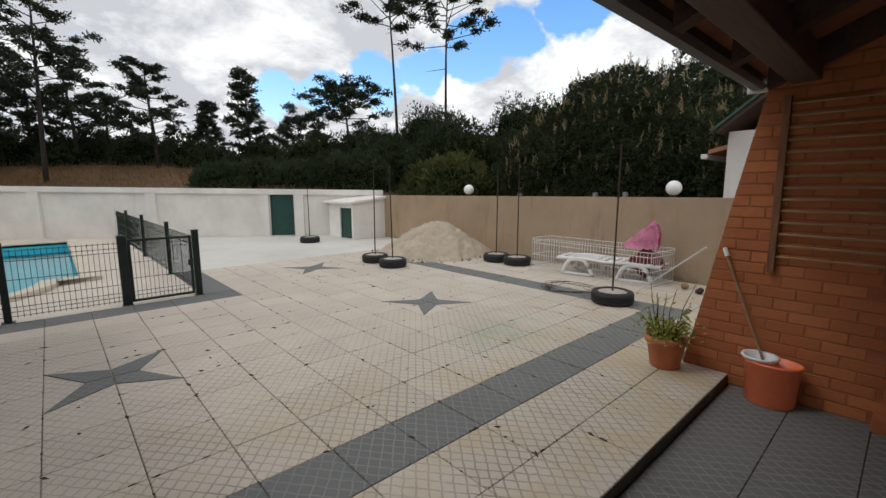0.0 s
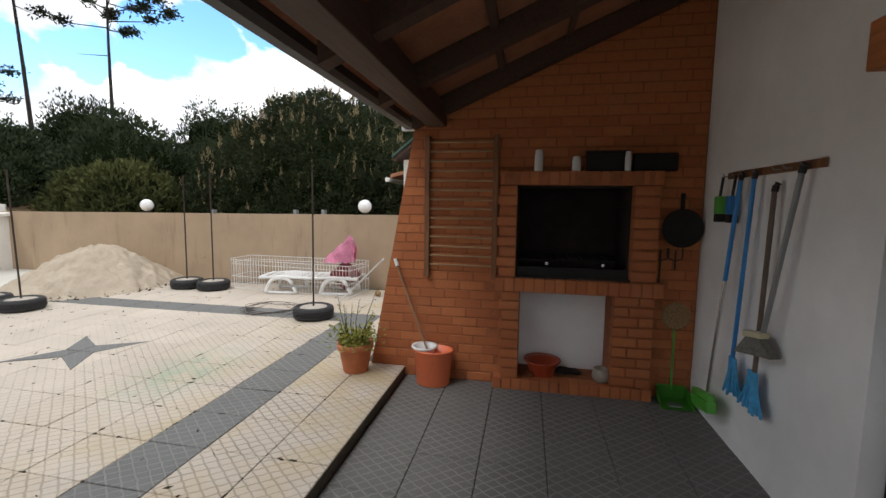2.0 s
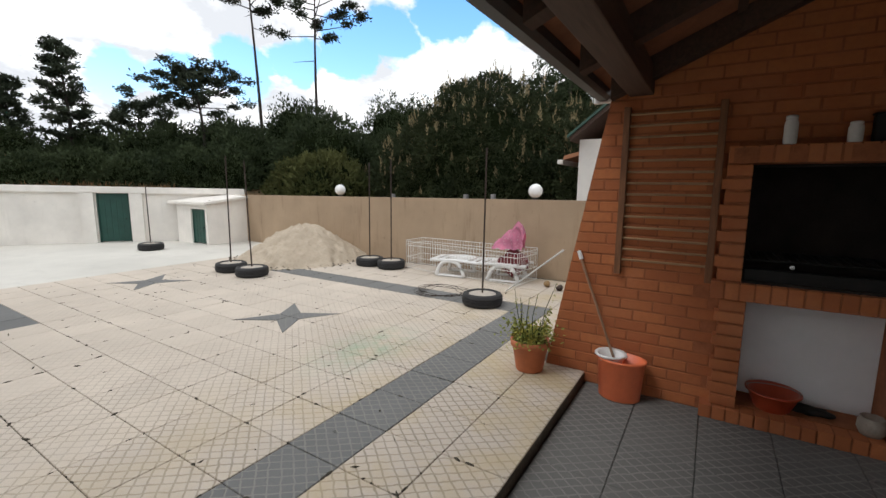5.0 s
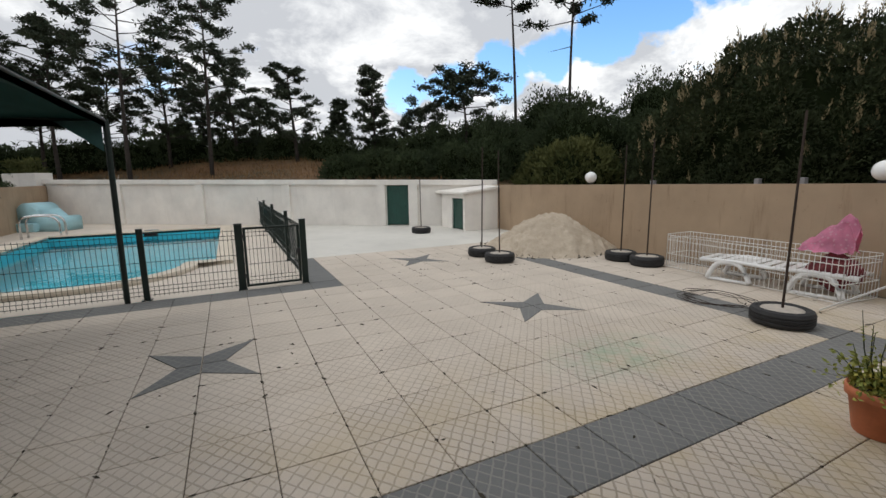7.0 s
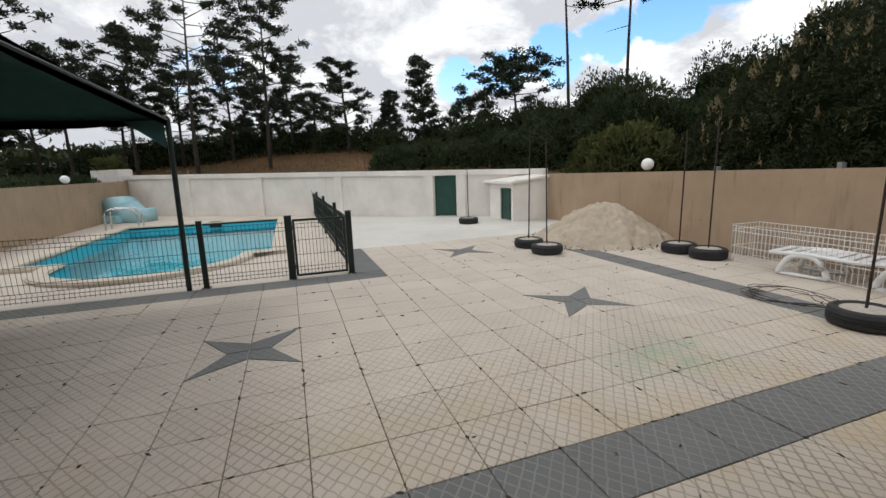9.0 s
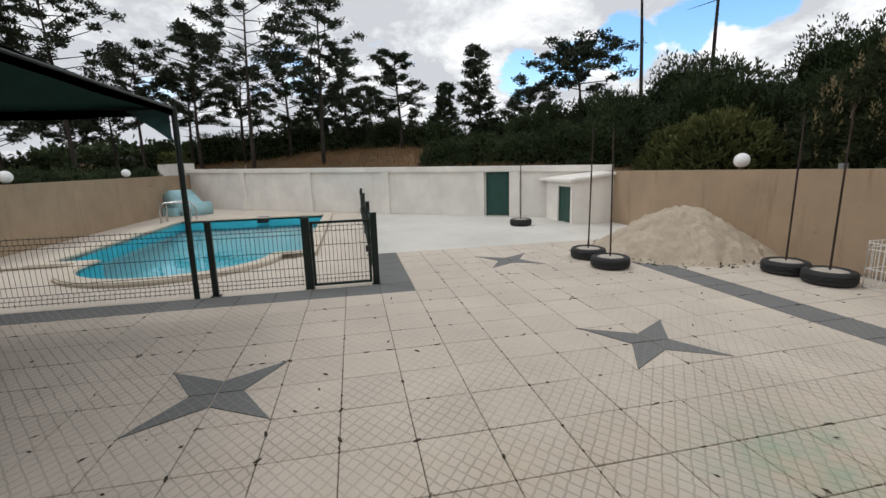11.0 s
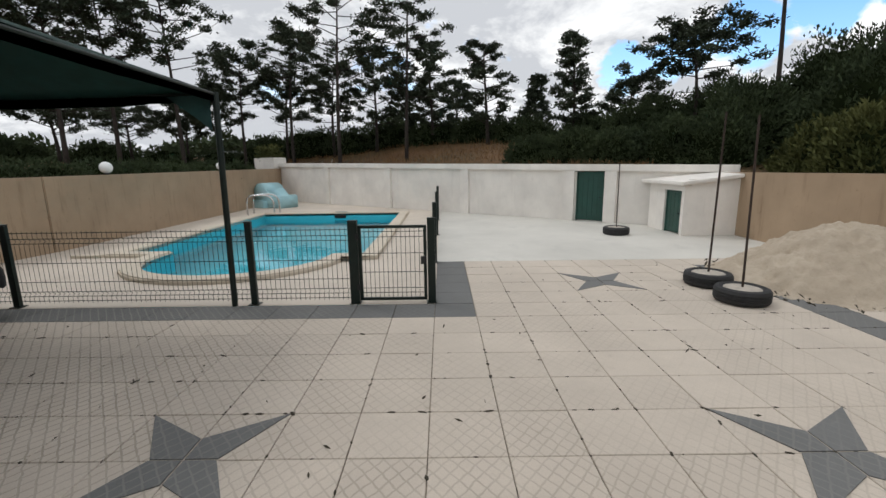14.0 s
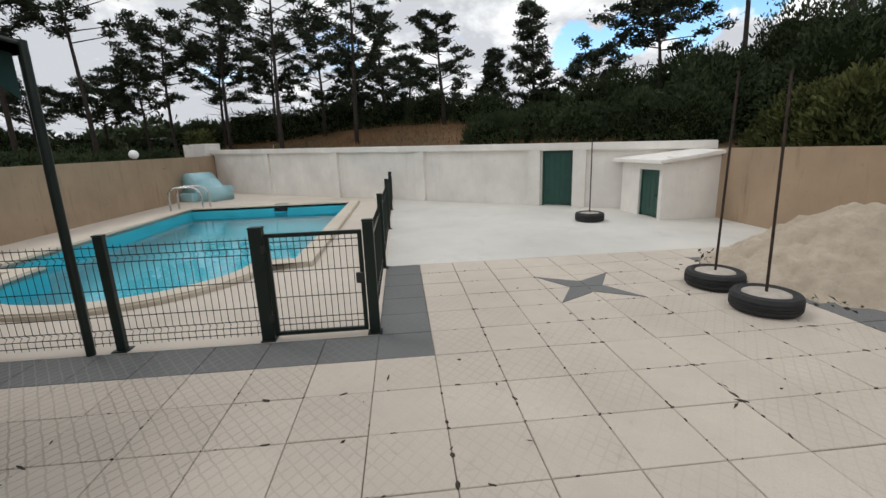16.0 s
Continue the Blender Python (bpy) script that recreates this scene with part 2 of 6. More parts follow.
def wood(name, c, axis=(1, 14, 14)):
    k = Nodes(name, 0.65)
    g = k.noise(3.0, 7, 0.65, k.scaled(*axis), 0.4)
    col = k.mix(k.rng(g, 0.3, 0.7), tint(c, 0.6), tint(c, 1.3))
    k.bump(g, 0.25, 0.005)
    return k.base(col)


M_BEAM = wood("dark_beam_wood", (0.075, 0.042, 0.028))
M_LINTEL = wood("orange_lintel_wood", (0.45, 0.16, 0.055))
M_RODWOOD = wood("pale_rod_wood", (0.40, 0.24, 0.12), (12, 1.5, 12))
M_RACKWOOD = wood("varnished_wood", (0.20, 0.085, 0.035), (12, 12, 1.5))
M_CLAYTILE = plain("terracotta_soffit", (0.34, 0.14, 0.07), 0.85, 0, 0.3, 3, 40, 0.3)
M_ROOFTILE = plain("terracotta_roof_tile", (0.42, 0.19, 0.10), 0.85, 0, 0.3, 2.5, 30, 0.3)
M_GUTTER = plain("dark_painted_gutter", (0.06, 0.065, 0.065), 0.45, 0.2, 0.15, 6, 40, 0.05)
M_GREENDOOR = plain("green_painted_door", (0.012, 0.065, 0.05), 0.42, 0, 0.2, 4, 60, 0.1)
M_FENCE = plain("dark_green_fence_coat", (0.012, 0.022, 0.018), 0.4, 0.3, 0.2, 8, 60, 0.05)
M_GREENROOF = plain("green_metal_sheet", (0.03, 0.075, 0.055), 0.45, 0.2, 0.3, 3, 40, 0.1)
M_RUBBER = plain("tyre_rubber", (0.022, 0.022, 0.023), 0.75, 0, 0.3, 20, 120, 0.3)
M_FILL = plain("tyre_concrete_fill", (0.47, 0.42, 0.36), 0.9, 0, 0.2, 12, 90, 0.4)
M_POLE = plain("rusty_steel_pole", (0.055, 0.038, 0.03), 0.6, 0.5, 0.4, 14, 80, 0.15)
M_WPLASTIC = plain("white_plastic", (0.78, 0.78, 0.77), 0.4, 0, 0.06, 4, 50, 0.04)
M_WIRE = plain("white_coated_wire", (0.72, 0.71, 0.68), 0.45, 0.0, 0.1, 20, 60, 0.0)
M_GLOBE = plain("opal_globe", (0.85, 0.85, 0.84), 0.25, 0, 0.03, 6, 40, 0.0)
M_STEEL = plain("stainless_steel", (0.62, 0.63, 0.64), 0.22, 1.0, 0.05, 9, 50, 0.0)
M_SLIDE = plain("pale_blue_fibreglass", (0.36, 0.60, 0.66), 0.35, 0, 0.08, 3, 40, 0.04)
M_CLAYPOT = plain("terracotta_pot", (0.50, 0.155, 0.065), 0.6, 0, 0.15, 8, 60, 0.15)
M_ORANGE = plain("orange_plastic", (0.86, 0.205, 0.085), 0.4, 0, 0.08, 6, 50, 0.05)
M_REDPL = plain("red_orange_plastic", (0.48, 0.075, 0.03), 0.4, 0, 0.08, 6, 50, 0.05)
M_BLACK = plain("sooty_black", (0.012, 0.011, 0.010), 0.8, 0, 0.4, 10, 60, 0.2)
M_SOOT = plain("soot_brick", (0.03, 0.022, 0.018), 0.9, 0, 0.5, 6, 60, 0.3)
M_BLUE = plain("blue_plastic", (0.03, 0.22, 0.55), 0.4, 0, 0.1, 9, 50, 0.04)
M_LBLUE = plain("light_blue_strips", (0.06, 0.34, 0.62), 0.6, 0, 0.25, 30, 80, 0.2)
M_LIME = plain("lime_green_plastic", (0.10, 0.42, 0.05), 0.4, 0, 0.12, 9, 50, 0.05)
M_MOPWOOD = plain("mop_handle_wood", (0.30, 0.17, 0.10), 0.5, 0, 0.2, 9, 50, 0.05)
M_OLDWOOD = plain("weathered_brown_handle", (0.15, 0.105, 0.08), 0.6, 0, 0.2, 9, 50, 0.1)
M_GREY = plain("grey_tube", (0.24, 0.24, 0.25), 0.4, 0.3, 0.1, 9, 50, 0.05)
M_CREAMPL = plain("cream_plastic", (0.55, 0.50, 0.32), 0.5, 0, 0.1, 9, 60, 0.05)
M_BRISTLE = plain("dark_grey_bristle", (0.17, 0.165, 0.145), 0.9, 0, 0.3, 60, 140, 0.4)
M_CERAMIC = plain("white_ceramic", (0.66, 0.65, 0.63), 0.35, 0, 0.08, 9, 60, 0.05)
M_RAWCLAY = plain("raw_grey_clay", (0.34, 0.29, 0.24), 0.8, 0, 0.25, 14, 80, 0.2)
M_WICKER = plain("wicker", (0.30, 0.19, 0.09), 0.85, 0, 0.35, 60, 140, 0.5)
M_POOL = plain("pool_blue_liner", (0.055, 0.53, 0.64), 0.5, 0, 0.10, 1.5, 30, 0.05)
M_CARGLASS = plain("car_glass", (0.02, 0.022, 0.024), 0.06, 0, 0.1, 4, 40, 0.0)
M_CARPAINT = plain("brown_car_paint", (0.075, 0.035, 0.025), 0.25, 0.5, 0.08, 5, 300, 0.0)
M_TRIM = plain("black_plastic_trim", (0.02, 0.02, 0.021), 0.6, 0, 0.1, 9, 90, 0.1)
M_HEADLIGHT = plain("clear_headlight", (0.6, 0.62, 0.64), 0.1, 0.3, 0.05, 9, 90, 0.0)


def sand_mat():
    k = Nodes("pale_sand", 0.95)
    col = k.mix(k.rng(k.noise(3.0, 6, 0.65), 0.3, 0.7), (0.42, 0.345, 0.26), (0.56, 0.475, 0.37))
    col = k.mix(k.rng(k.noise(22, 4, 0.7), 0.5, 0.75, 0, 0.5), col, (0.35, 0.285, 0.215))
    k.bump(k.math("ADD", k.noise(13, 7, 0.72), k.math("MULTIPLY", k.noise(160, 2), 0.3)), 0.7, 0.035)
    return k.base(col)


M_SAND = sand_mat()


def cloth_mat(name, c, spots=None):
    k = Nodes(name, 0.85)
    col = k.mix(k.rng(k.noise(6, 5), 0.3, 0.7), tint(c, 0.8), tint(c, 1.15))
    if spots:
        v = k.n.new("ShaderNodeTexVoronoi")
        v.inputs["Scale"].default_value = 22
        k.l.new(k.pos, v.inputs["Vector"])
        col = k.mix(k.rng(v.outputs["Distance"], 0.30, 0.22), col, spots)
    k.bump(k.noise(260, 2), 0.25, 0.003)
    return k.base(col)


M_PINK = cloth_mat("pink_spotted_cloth", (0.78, 0.32, 0.47), (0.80, 0.48, 0.58))
M_MAROON = cloth_mat("maroon_cloth", (0.16, 0.03, 0.035))
M_FLAP = cloth_mat("faded_teal_cloth", (0.07, 0.15, 0.145))
M_CANOPY = cloth_mat("dark_green_canvas", (0.016, 0.060, 0.050))


def leaf_mat(name, dark, light, tip=None):
    """Leaves that vary by sprays as well as one by one."""
    k = Nodes(name, 0.75)
    col = k.mix(k.rng(k.noise(1.1, 4), 0.34, 0.66), dark, light)
    col = k.mix(k.math("MULTIPLY", k.island(), 0.45), col, light)
    if tip:
        spray = k.rng(k.noise(2.6, 3), 0.44, 0.62)
        col = k.mix(k.math("MULTIPLY", spray, k.rng(k.island(), 0.25, 0.9)), col, tip)
    k.b.inputs["Specular IOR Level"].default_value = 0.15
    return k.base(col)


M_NEEDLE = leaf_mat("pine_needles", (0.024, 0.033, 0.022), (0.060, 0.075, 0.047))
M_ACACIA = leaf_mat("acacia_leaves", (0.014, 0.023, 0.010), (0.042, 0.052, 0.021))
M_SPIKE = leaf_mat("acacia_flower_spikes", (0.15, 0.12, 0.06), (0.33, 0.265, 0.15))
M_SHRUB = leaf_mat("shrub_leaves", (0.021, 0.033, 0.016), (0.052, 0.070, 0.031))
M_LIGHTLEAF = leaf_mat("fig_leaves", (0.034, 0.046, 0.014), (0.095, 0.100, 0.033))
M_POTLEAF = leaf_mat("pot_plant_leaves", (0.12, 0.17, 0.035), (0.30, 0.32, 0.09), (0.46, 0.38, 0.08))
# darker than any leaf: the shade deep inside a bush, put into the colour
M_LEAFSHADE = plain("inner_leaf_shade", (0.012, 0.017, 0.007), 0.95, 0, 0.4, 1.5, 14, 0.5)
M_LEAFSHADE.node_tree.nodes["Principled BSDF"].inputs["Specular IOR Level"].default_value = 0.0
M_BARK = plain("pine_bark", (0.036, 0.028, 0.023), 0.95, 0, 0.4, 8, 40, 0.5)


def ground_mat():
    k = Nodes("dry_grass_ground", 0.95)
    col = k.mix(k.rng(k.noise(0.25, 6, 0.65), 0.36, 0.64), (0.06, 0.052, 0.022), (0.19, 0.095, 0.04))
    col = k.mix(k.rng(k.noise(2.2, 6, 0.7), 0.45, 0.7, 0, 0.7), col, (0.24, 0.13, 0.055))
    col = k.mix(k.rng(k.noise(14, 4), 0.5, 0.7, 0, 0.6), col, (0.05, 0.045, 0.02))
    k.bump(k.noise(9, 6, 0.7), 0.8, 0.08)
    return k.base(col)


M_GROUND = ground_mat()


def water_mat():
    k = Nodes("pool_water", 0.02)
    k.b.inputs["Transmission Weight"].default_value = 1.0
    k.b.inputs["IOR"].default_value = 1.26
    k.bump(k.noise(3.2, 3, 0.5), 0.10, 0.05)
    return k.base((0.80, 0.95, 0.98))


M_WATER = water_mat()

# ---- builders ----


def obj(name, bm, material, smooth=False):
    bmesh.ops.recalc_face_normals(bm, faces=bm.faces)
    me = bpy.data.meshes.new(name)
    bm.to_mesh(me)
    bm.free()
    for mt in (material if isinstance(material, (list, tuple)) else [material]):
        me.materials.append(mt)
    if smooth:
        for p in me.polygons:
            p.use_smooth = True
    return new(name, me)


def part(name, bm, material, parent, label="", smooth=False):
    ob = obj(name, bm, material, smooth)
    ob.parent = parent
    return tagged(ob, label)


def thing(name, label, category, group="", at=(0, 0, 0), turn=0.0):
    ob = new(name)
    ob.empty_display_size = 0.1
    ob.matrix_world = pose(*at, 0, 0, turn)
    return tagged(ob, label, category, group)


def structure(name, bm, material, label, category, smooth=False):
    return tagged(obj(name, bm, material, smooth), label, category, "", "structure")


def B():
    return bmesh.new()


def box(bm, x0, x1, y0, y1, z0, z1, bevel=0.0, m=None):
    r = bmesh.ops.create_cube(bm, size=1.0)["verts"]
    for v in r:
        v.co = Vector((x0 + (v.co.x + 0.5) * (x1 - x0), y0 + (v.co.y + 0.5) * (y1 - y0), z0 + (v.co.z + 0.5) * (z1 - z0)))
    if bevel:
        es = list({e for v in r for e in v.link_edges})
        r = bmesh.ops.bevel(bm, geom=es, offset=bevel, segments=2, affect='EDGES', profile=0.6)["verts"]
    if m is not None:
        bmesh.ops.transform(bm, matrix=m, verts=r)
    return bm


def cyl(bm, p0, p1, r0, r1=None, seg=10):
    p0, p1 = Vector(p0), Vector(p1)
    r1 = r0 if r1 is None else r1
    q = (p1 - p0).to_track_quat("Z", "Y").to_matrix()
    a, b = [], []
    for i in range(seg):
        u = 2 * math.pi * i / seg
        o = q @ Vector((math.cos(u), math.sin(u), 0))
        a.append(bm.verts.new(p0 + o * r0)), b.append(bm.verts.new(p1 + o * r1))
    for i in range(seg):
        bm.faces.new((a[i], a[(i + 1) % seg], b[(i + 1) % seg], b[i]))
    bm.faces.new(a[::-1]), bm.faces.new(b)
    return bm


def tube(bm, pts, r, seg=8):
    pts = [Vector(p) for p in pts]
    rings = []
    for i, p in enumerate(pts):
        d = (pts[min(i + 1, len(pts) - 1)] - pts[max(i - 1, 0)]).normalized()
        up = Vector((0, 0, 1)) if abs(d.z) < 0.9 else Vector((1, 0, 0))
        s = d.cross(up).normalized()
        t = s.cross(d)
        rr = r[i] if isinstance(r, (list, tuple)) else r
        rings.append([bm.verts.new(p + (s * math.cos(2 * math.pi * k / seg) + t * math.sin(2 * math.pi * k / seg)) * rr) for k in range(seg)])
    for a, b in zip(rings, rings[1:]):
        for k in range(seg):
            bm.faces.new((a[k], a[(k + 1) % seg], b[(k + 1) % seg], b[k]))
    bm.faces.new(rings[0][::-1]), bm.faces.new(rings[-1])
    return bm


def lathe(bm, prof, seg=28, at=(0, 0, 0), sx=1.0, sy=1.0):
    """Turned shape from (radius, height) pairs; closed where the radius is 0."""
    at = Vector(at)
    rings = []
    for r, z in prof:
        if r < 1e-5:
            rings.append([bm.verts.new(at + Vector((0, 0, z)))])
        else:
            rings.append([bm.verts.new(at + Vector((r * sx * math.cos(2 * math.pi * k / seg), r * sy * math.sin(2 * math.pi * k / seg), z))) for k in range(seg)])
    for a, b in zip(rings, rings[1:]):
        for k in range(seg):
            j = (k + 1) % seg
            if len(a) == 1 and len(b) > 1:
                bm.faces.new((a[0], b[j], b[k]))
            elif len(b) == 1 and len(a) > 1:
                bm.faces.new((a[k], a[j], b[0]))
            elif len(a) > 1:
                bm.faces.new((a[k], a[j], b[j], b[k]))
    return bm


def prism(bm, pts, z0, z1):
    a = [bm.verts.new((x, y, z0)) for x, y in pts]
    b = [bm.verts.new((x, y, z1)) for x, y in pts]
    n = len(pts)
    bm.faces.new(a[::-1]), bm.faces.new(b)
    for i in range(n):
        bm.faces.new((a[i], a[(i + 1) % n], b[(i + 1) % n], b[i]))
    return bm


def ball(bm, c, r, sub=3, squash=(1, 1, 1)):
    vs = bmesh.ops.create_icosphere(bm, subdivisions=sub, radius=r)["verts"]
    for v in vs:
        v.co = Vector((v.co.x * squash[0], v.co.y * squash[1], v.co.z * squash[2])) + Vector(c)
    return bm


def blade(bm, p, d, length, width, rng):
    """One small leaf: a bent diamond."""
    d = d.normalized()
    s = d.cross(Vector((rng.uniform(-1, 1), rng.uniform(-1, 1), rng.uniform(-1, 1)))).normalized() * width * 0.5
    n = d.cross(s).normalized() * width * 0.25
    v = [bm.verts.new(p), bm.verts.new(p + d * length * 0.5 + s + n), bm.verts.new(p + d * length), bm.verts.new(p + d * length * 0.5 - s + n)]
    bm.faces.new(v)


def rdir(rng):
    z, a = rng.uniform(-1, 1), rng.uniform(0, 2 * math.pi)
    r = math.sqrt(1 - z * z)
    return Vector((r * math.cos(a), r * math.sin(a), z))

# ---- the ground beyond the walls ----
T = 0.40            # paver size
PORCH_Z = -0.08     # porch floor lies a little lower
W0 = Vector((4.65, 9.1, 0))     # foot of the far white wall, at the green door
WALL_D, WALL_N = Vector((0.8, -0.6, 0)), Vector((0.6, 0.8, 0))


def bank(x, y):
    """Height of the land round the yard: a low bank behind the far wall, fields beyond."""
    out = (Vector((x, y, 0)) - W0).dot(WALL_N)
    far = math.hypot(x, y)
    if -6.6 < x < 8.4 and out < 0.6 and y > -9:
        return -1.9
    z = 0.6
    if out > 0.6:
        z = 1.1 + 1.25 * min(1.0, (out - 0.6) / 6.0) * (1.0 if x < 6 else 0.6)
    elif x > 8.4:
        z = 0.8 + 0.04 * min(x - 8.4, 30)
    if x < -6.6:
        z = max(z, 0.95 + 0.7 * min(1.0, (-6.6 - x) / 9.0))
    z += 0.25 * noise.noise(Vector((x * 0.25, y * 0.25, 0))) + 0.06 * noise.noise(Vector((x, y, 3)))
    return z * (1 - min(1, max(0, far - 70) / 200))


bm = B()
radii = [0.0] + [0.9 * k for k in range(1, 34)] + [33, 38, 45, 55, 70, 95, 140, 220, 400, 900, 2200]
SEG = 96
rings = []
for r in radii:
    rings.append([bm.verts.new((0, 0, -1.9))] if r == 0 else [bm.verts.new((r * math.cos(2 * math.pi * k / SEG), r * math.sin(2 * math.pi * k / SEG), bank(r * math.cos(2 * math.pi * k / SEG), r * math.sin(2 * math.pi * k / SEG)))) for k in range(SEG)])
for a, b in zip(rings, rings[1:]):
    for k in range(SEG):
        j = (k + 1) % SEG
        bm.faces.new((a[0], b[k], b[j]) if len(a) == 1 else (a[k], b[k], b[j], a[j]))
structure("ground", bm, M_GROUND, "dry brown grass and earth beyond the walls", "ground", True)

# ---- yard floor, pool ----
bm = B()
box(bm, -6.4, 7.4, -3.2, 2.4, -0.30, -0.0085)
box(bm, 1.2, 7.4, 2.4, 4.4, -0.30, -0.0086)
box(bm, 3.56, 7.4, -9.0, -3.2, -0.30, -0.0087)
floor = structure("floor", bm, M_JOINT, "cream concrete paver terrace with grey bands", "floor")

bm = B()
box(bm, -6.4, 3.55, -9.0, -3.205, -0.30, PORCH_Z - 0.008)
porch_floor = structure("porch_floor", bm, M_PORCHJOINT, "dark grey embossed tile porch floor", "floor")

bm = B()
prism(bm, [(1.2, 4.4), (7.6, 4.4), (7.6, 7.4), (4.65, 9.35), (1.2, 12.2)], -0.30, 0.0)
structure("yard_slab", bm, M_CEMENT, "pale smooth cement slab by the far wall", "floor")

POOL = [(0.0, 11.05), (-4.05, 11.05), (-3.95, 5.22), (-3.22, 5.18), (-3.2, 4.72)]
POOL += [(-1.85 - 1.35 * math.cos(math.pi * k / 16), 4.72 - 1.22 * math.sin(math.pi * k / 16)) for k in range(1, 16)]
POOL += [(-0.5, 4.72), (-0.46, 4.84), (0.0, 4.86)]


def offset_loop(pts, d):
    out, n = [], len(pts)
    for i in range(n):
        p, a, b = Vector(pts[i]), Vector(pts[i - 1]), Vector(pts[(i + 1) % n])
        u, v = (p - a).normalized(), (b - p).normalized()
        n1, n2 = Vector((u.y, -u.x)), Vector((v.y, -v.x))
        m = (n1 + n2).normalized()
        out.append(tuple(p + m * d / max(0.45, m.dot(n1))))
    return out


def ring_fill(bm, outer, inner, z):
    es = []
    for loop in (outer, inner):
        vs = [bm.verts.new((x, y, z)) for x, y in loop]
        es += [bm.edges.new((vs[i], vs[(i + 1) % len(vs)])) for i in range(len(vs))]
    bmesh.ops.triangle_fill(bm, edges=es, use_beauty=True)


SIGN = 1 if sum(a[0] * b[1] - b[0] * a[1] for a, b in zip(POOL, POOL[1:] + POOL[:1])) > 0 else -1
COPE = offset_loop(POOL, 0.27 * SIGN)
DECK_IN = offset_loop(POOL, 0.10 * SIGN)
bm = B()
ring_fill(bm, [(-6.5, 2.4), (1.2, 2.4), (1.2, 12.2), (-6.5, 18.0)], DECK_IN, 0.0)
structure("pool_deck", bm, M_DECK, "cream stone deck round the swimming pool", "floor")

pool = thing("swimming_pool", "blue lined swimming pool with a rounded end", "pool")
bm = B()
n = len(POOL)
top = [bm.verts.new((x, y, 0.03)) for x, y in POOL]
bot = [bm.verts.new((x, y, -1.3)) for x, y in POOL]
for i in range(n):
    bm.faces.new((top[i], top[(i + 1) % n], bot[(i + 1) % n], bot[i]))
bm.faces.new(bot)
part("basin", bm, M_POOL, pool, "sky blue pool basin")
bm = B()
ring_fill(bm, COPE, POOL, 0.065)
r = bmesh.ops.extrude_face_region(bm, geom=list(bm.faces))
bmesh.ops.translate(bm, verts=[v for v in r["geom"] if isinstance(v, bmesh.types.BMVert)], vec=(0, 0, -0.085))
es = [e for e in bm.edges if len(e.link_faces) == 2 and e.calc_face_angle(0) > 1.2 and (e.verts[0].co.z + e.verts[1].co.z) > 0.12]
bmesh.ops.bevel(bm, geom=es, offset=0.022, segments=3, affect='EDGES')
part("coping", bm, M_COPING, pool, "cream rounded stone coping")
bm = B()
bm.faces.new([bm.verts.new((x, y, -0.13)) for x, y in offset_loop(POOL, -0.002 * SIGN)])
water = part("water", bm, M_WATER, pool, "clear still water")
if water.data.polygons[0].normal.z < 0:
    water.data.flip_normals()
water.visible_shadow = False
bm = B()
box(bm, -1.95, -1.62, 11.0, 11.045, -0.10, 0.0, 0.008)
part("skimmer", bm, M_BLACK, pool, "black skimmer mouth")
bm = B()
box(bm, -1.95, -1.62, 11.12, 11.28, 0.063, 0.082, 0.006)
part("skimmer_lid", bm, M_GREY, pool)

bm = B()
box(bm, -4.75, -4.28, 4.95, 5.08, 0.0, 0.05, 0.012)
tagged(obj("stone_strip", bm, M_COPING), "loose cream stone kerb lying on the deck", "kerb stone")

ladder = thing("pool_ladder", "stainless steel pool ladder with curved handrails", "pool ladder")
for y in (11.25, 11.70):
    pts = [(-4.66, y, 0.0), (-4.66, y, 0.40)]
    pts += [(-4.66 + 0.20 * (1 - math.cos(a)), y, 0.40 + 0.20 * math.sin(a)) for a in (0.4, 0.8, 1.2, 1.57)]
    pts += [(-4.10, y, 0.60)] + [(-4.10 + 0.26 * math.sin(a), y, 0.60 - 0.26 * (1 - math.cos(a))) for a in (0.4, 0.8, 1.2, 1.57)]
    pts += [(-3.84, y, -0.9)]
    part("handrail", tube(B(), pts, 0.026, 10), M_STEEL, ladder, "", True)
for z in (-0.3, -0.6):
    part("tread", box(B(), -3.90, -3.80, 11.25, 11.70, z, z + 0.03, 0.006), M_STEEL, ladder)

slide = thing("pool_slide", "pale blue moulded fibreglass pool slide by the wall", "pool slide", "", (-4.84, 13.95, 0), -30)
slide.scale = (0.90, 0.95, 1.0)


def extrude_profile(bm, prof, y0, y1, bevel=0.03):
    a = [bm.verts.new((x, y0, z)) for x, z in prof]
    b = [bm.verts.new((x, y1, z)) for x, z in prof]
    n = len(prof)
    bm.faces.new(a), bm.faces.new(b[::-1])
    for i in range(n):
        bm.faces.new((a[i], b[i], b[(i + 1) % n], a[(i + 1) % n]))
    if bevel:
        bmesh.ops.bevel(bm, geom=list(bm.edges), offset=bevel, segments=2, affect='EDGES')
    return bm


hump = [(-0.30 - 0.45 * math.cos(a), 0.38 + 0.50 * math.sin(a)) for a in [math.pi * q / 14 for q in range(0, 13)]]
prof = [(0.84, 0), (0.85, 0.40), (0.74, 0.46), (0.58, 0.43), (0.38, 0.37)] + hump[::-1] + [(-0.75, 0)]
part("body", extrude_profile(B(), prof, -0.42, 0.42, 0.02), M_SLIDE, slide, "", True)
part("side_step", box(B(), -0.66, 0.1, -0.62, -0.40, 0.0, 0.26, 0.04), M_SLIDE, slide)

# ---- far white wall with its door ----


def wall_top(s):
    return 1.41 - 0.015 * s


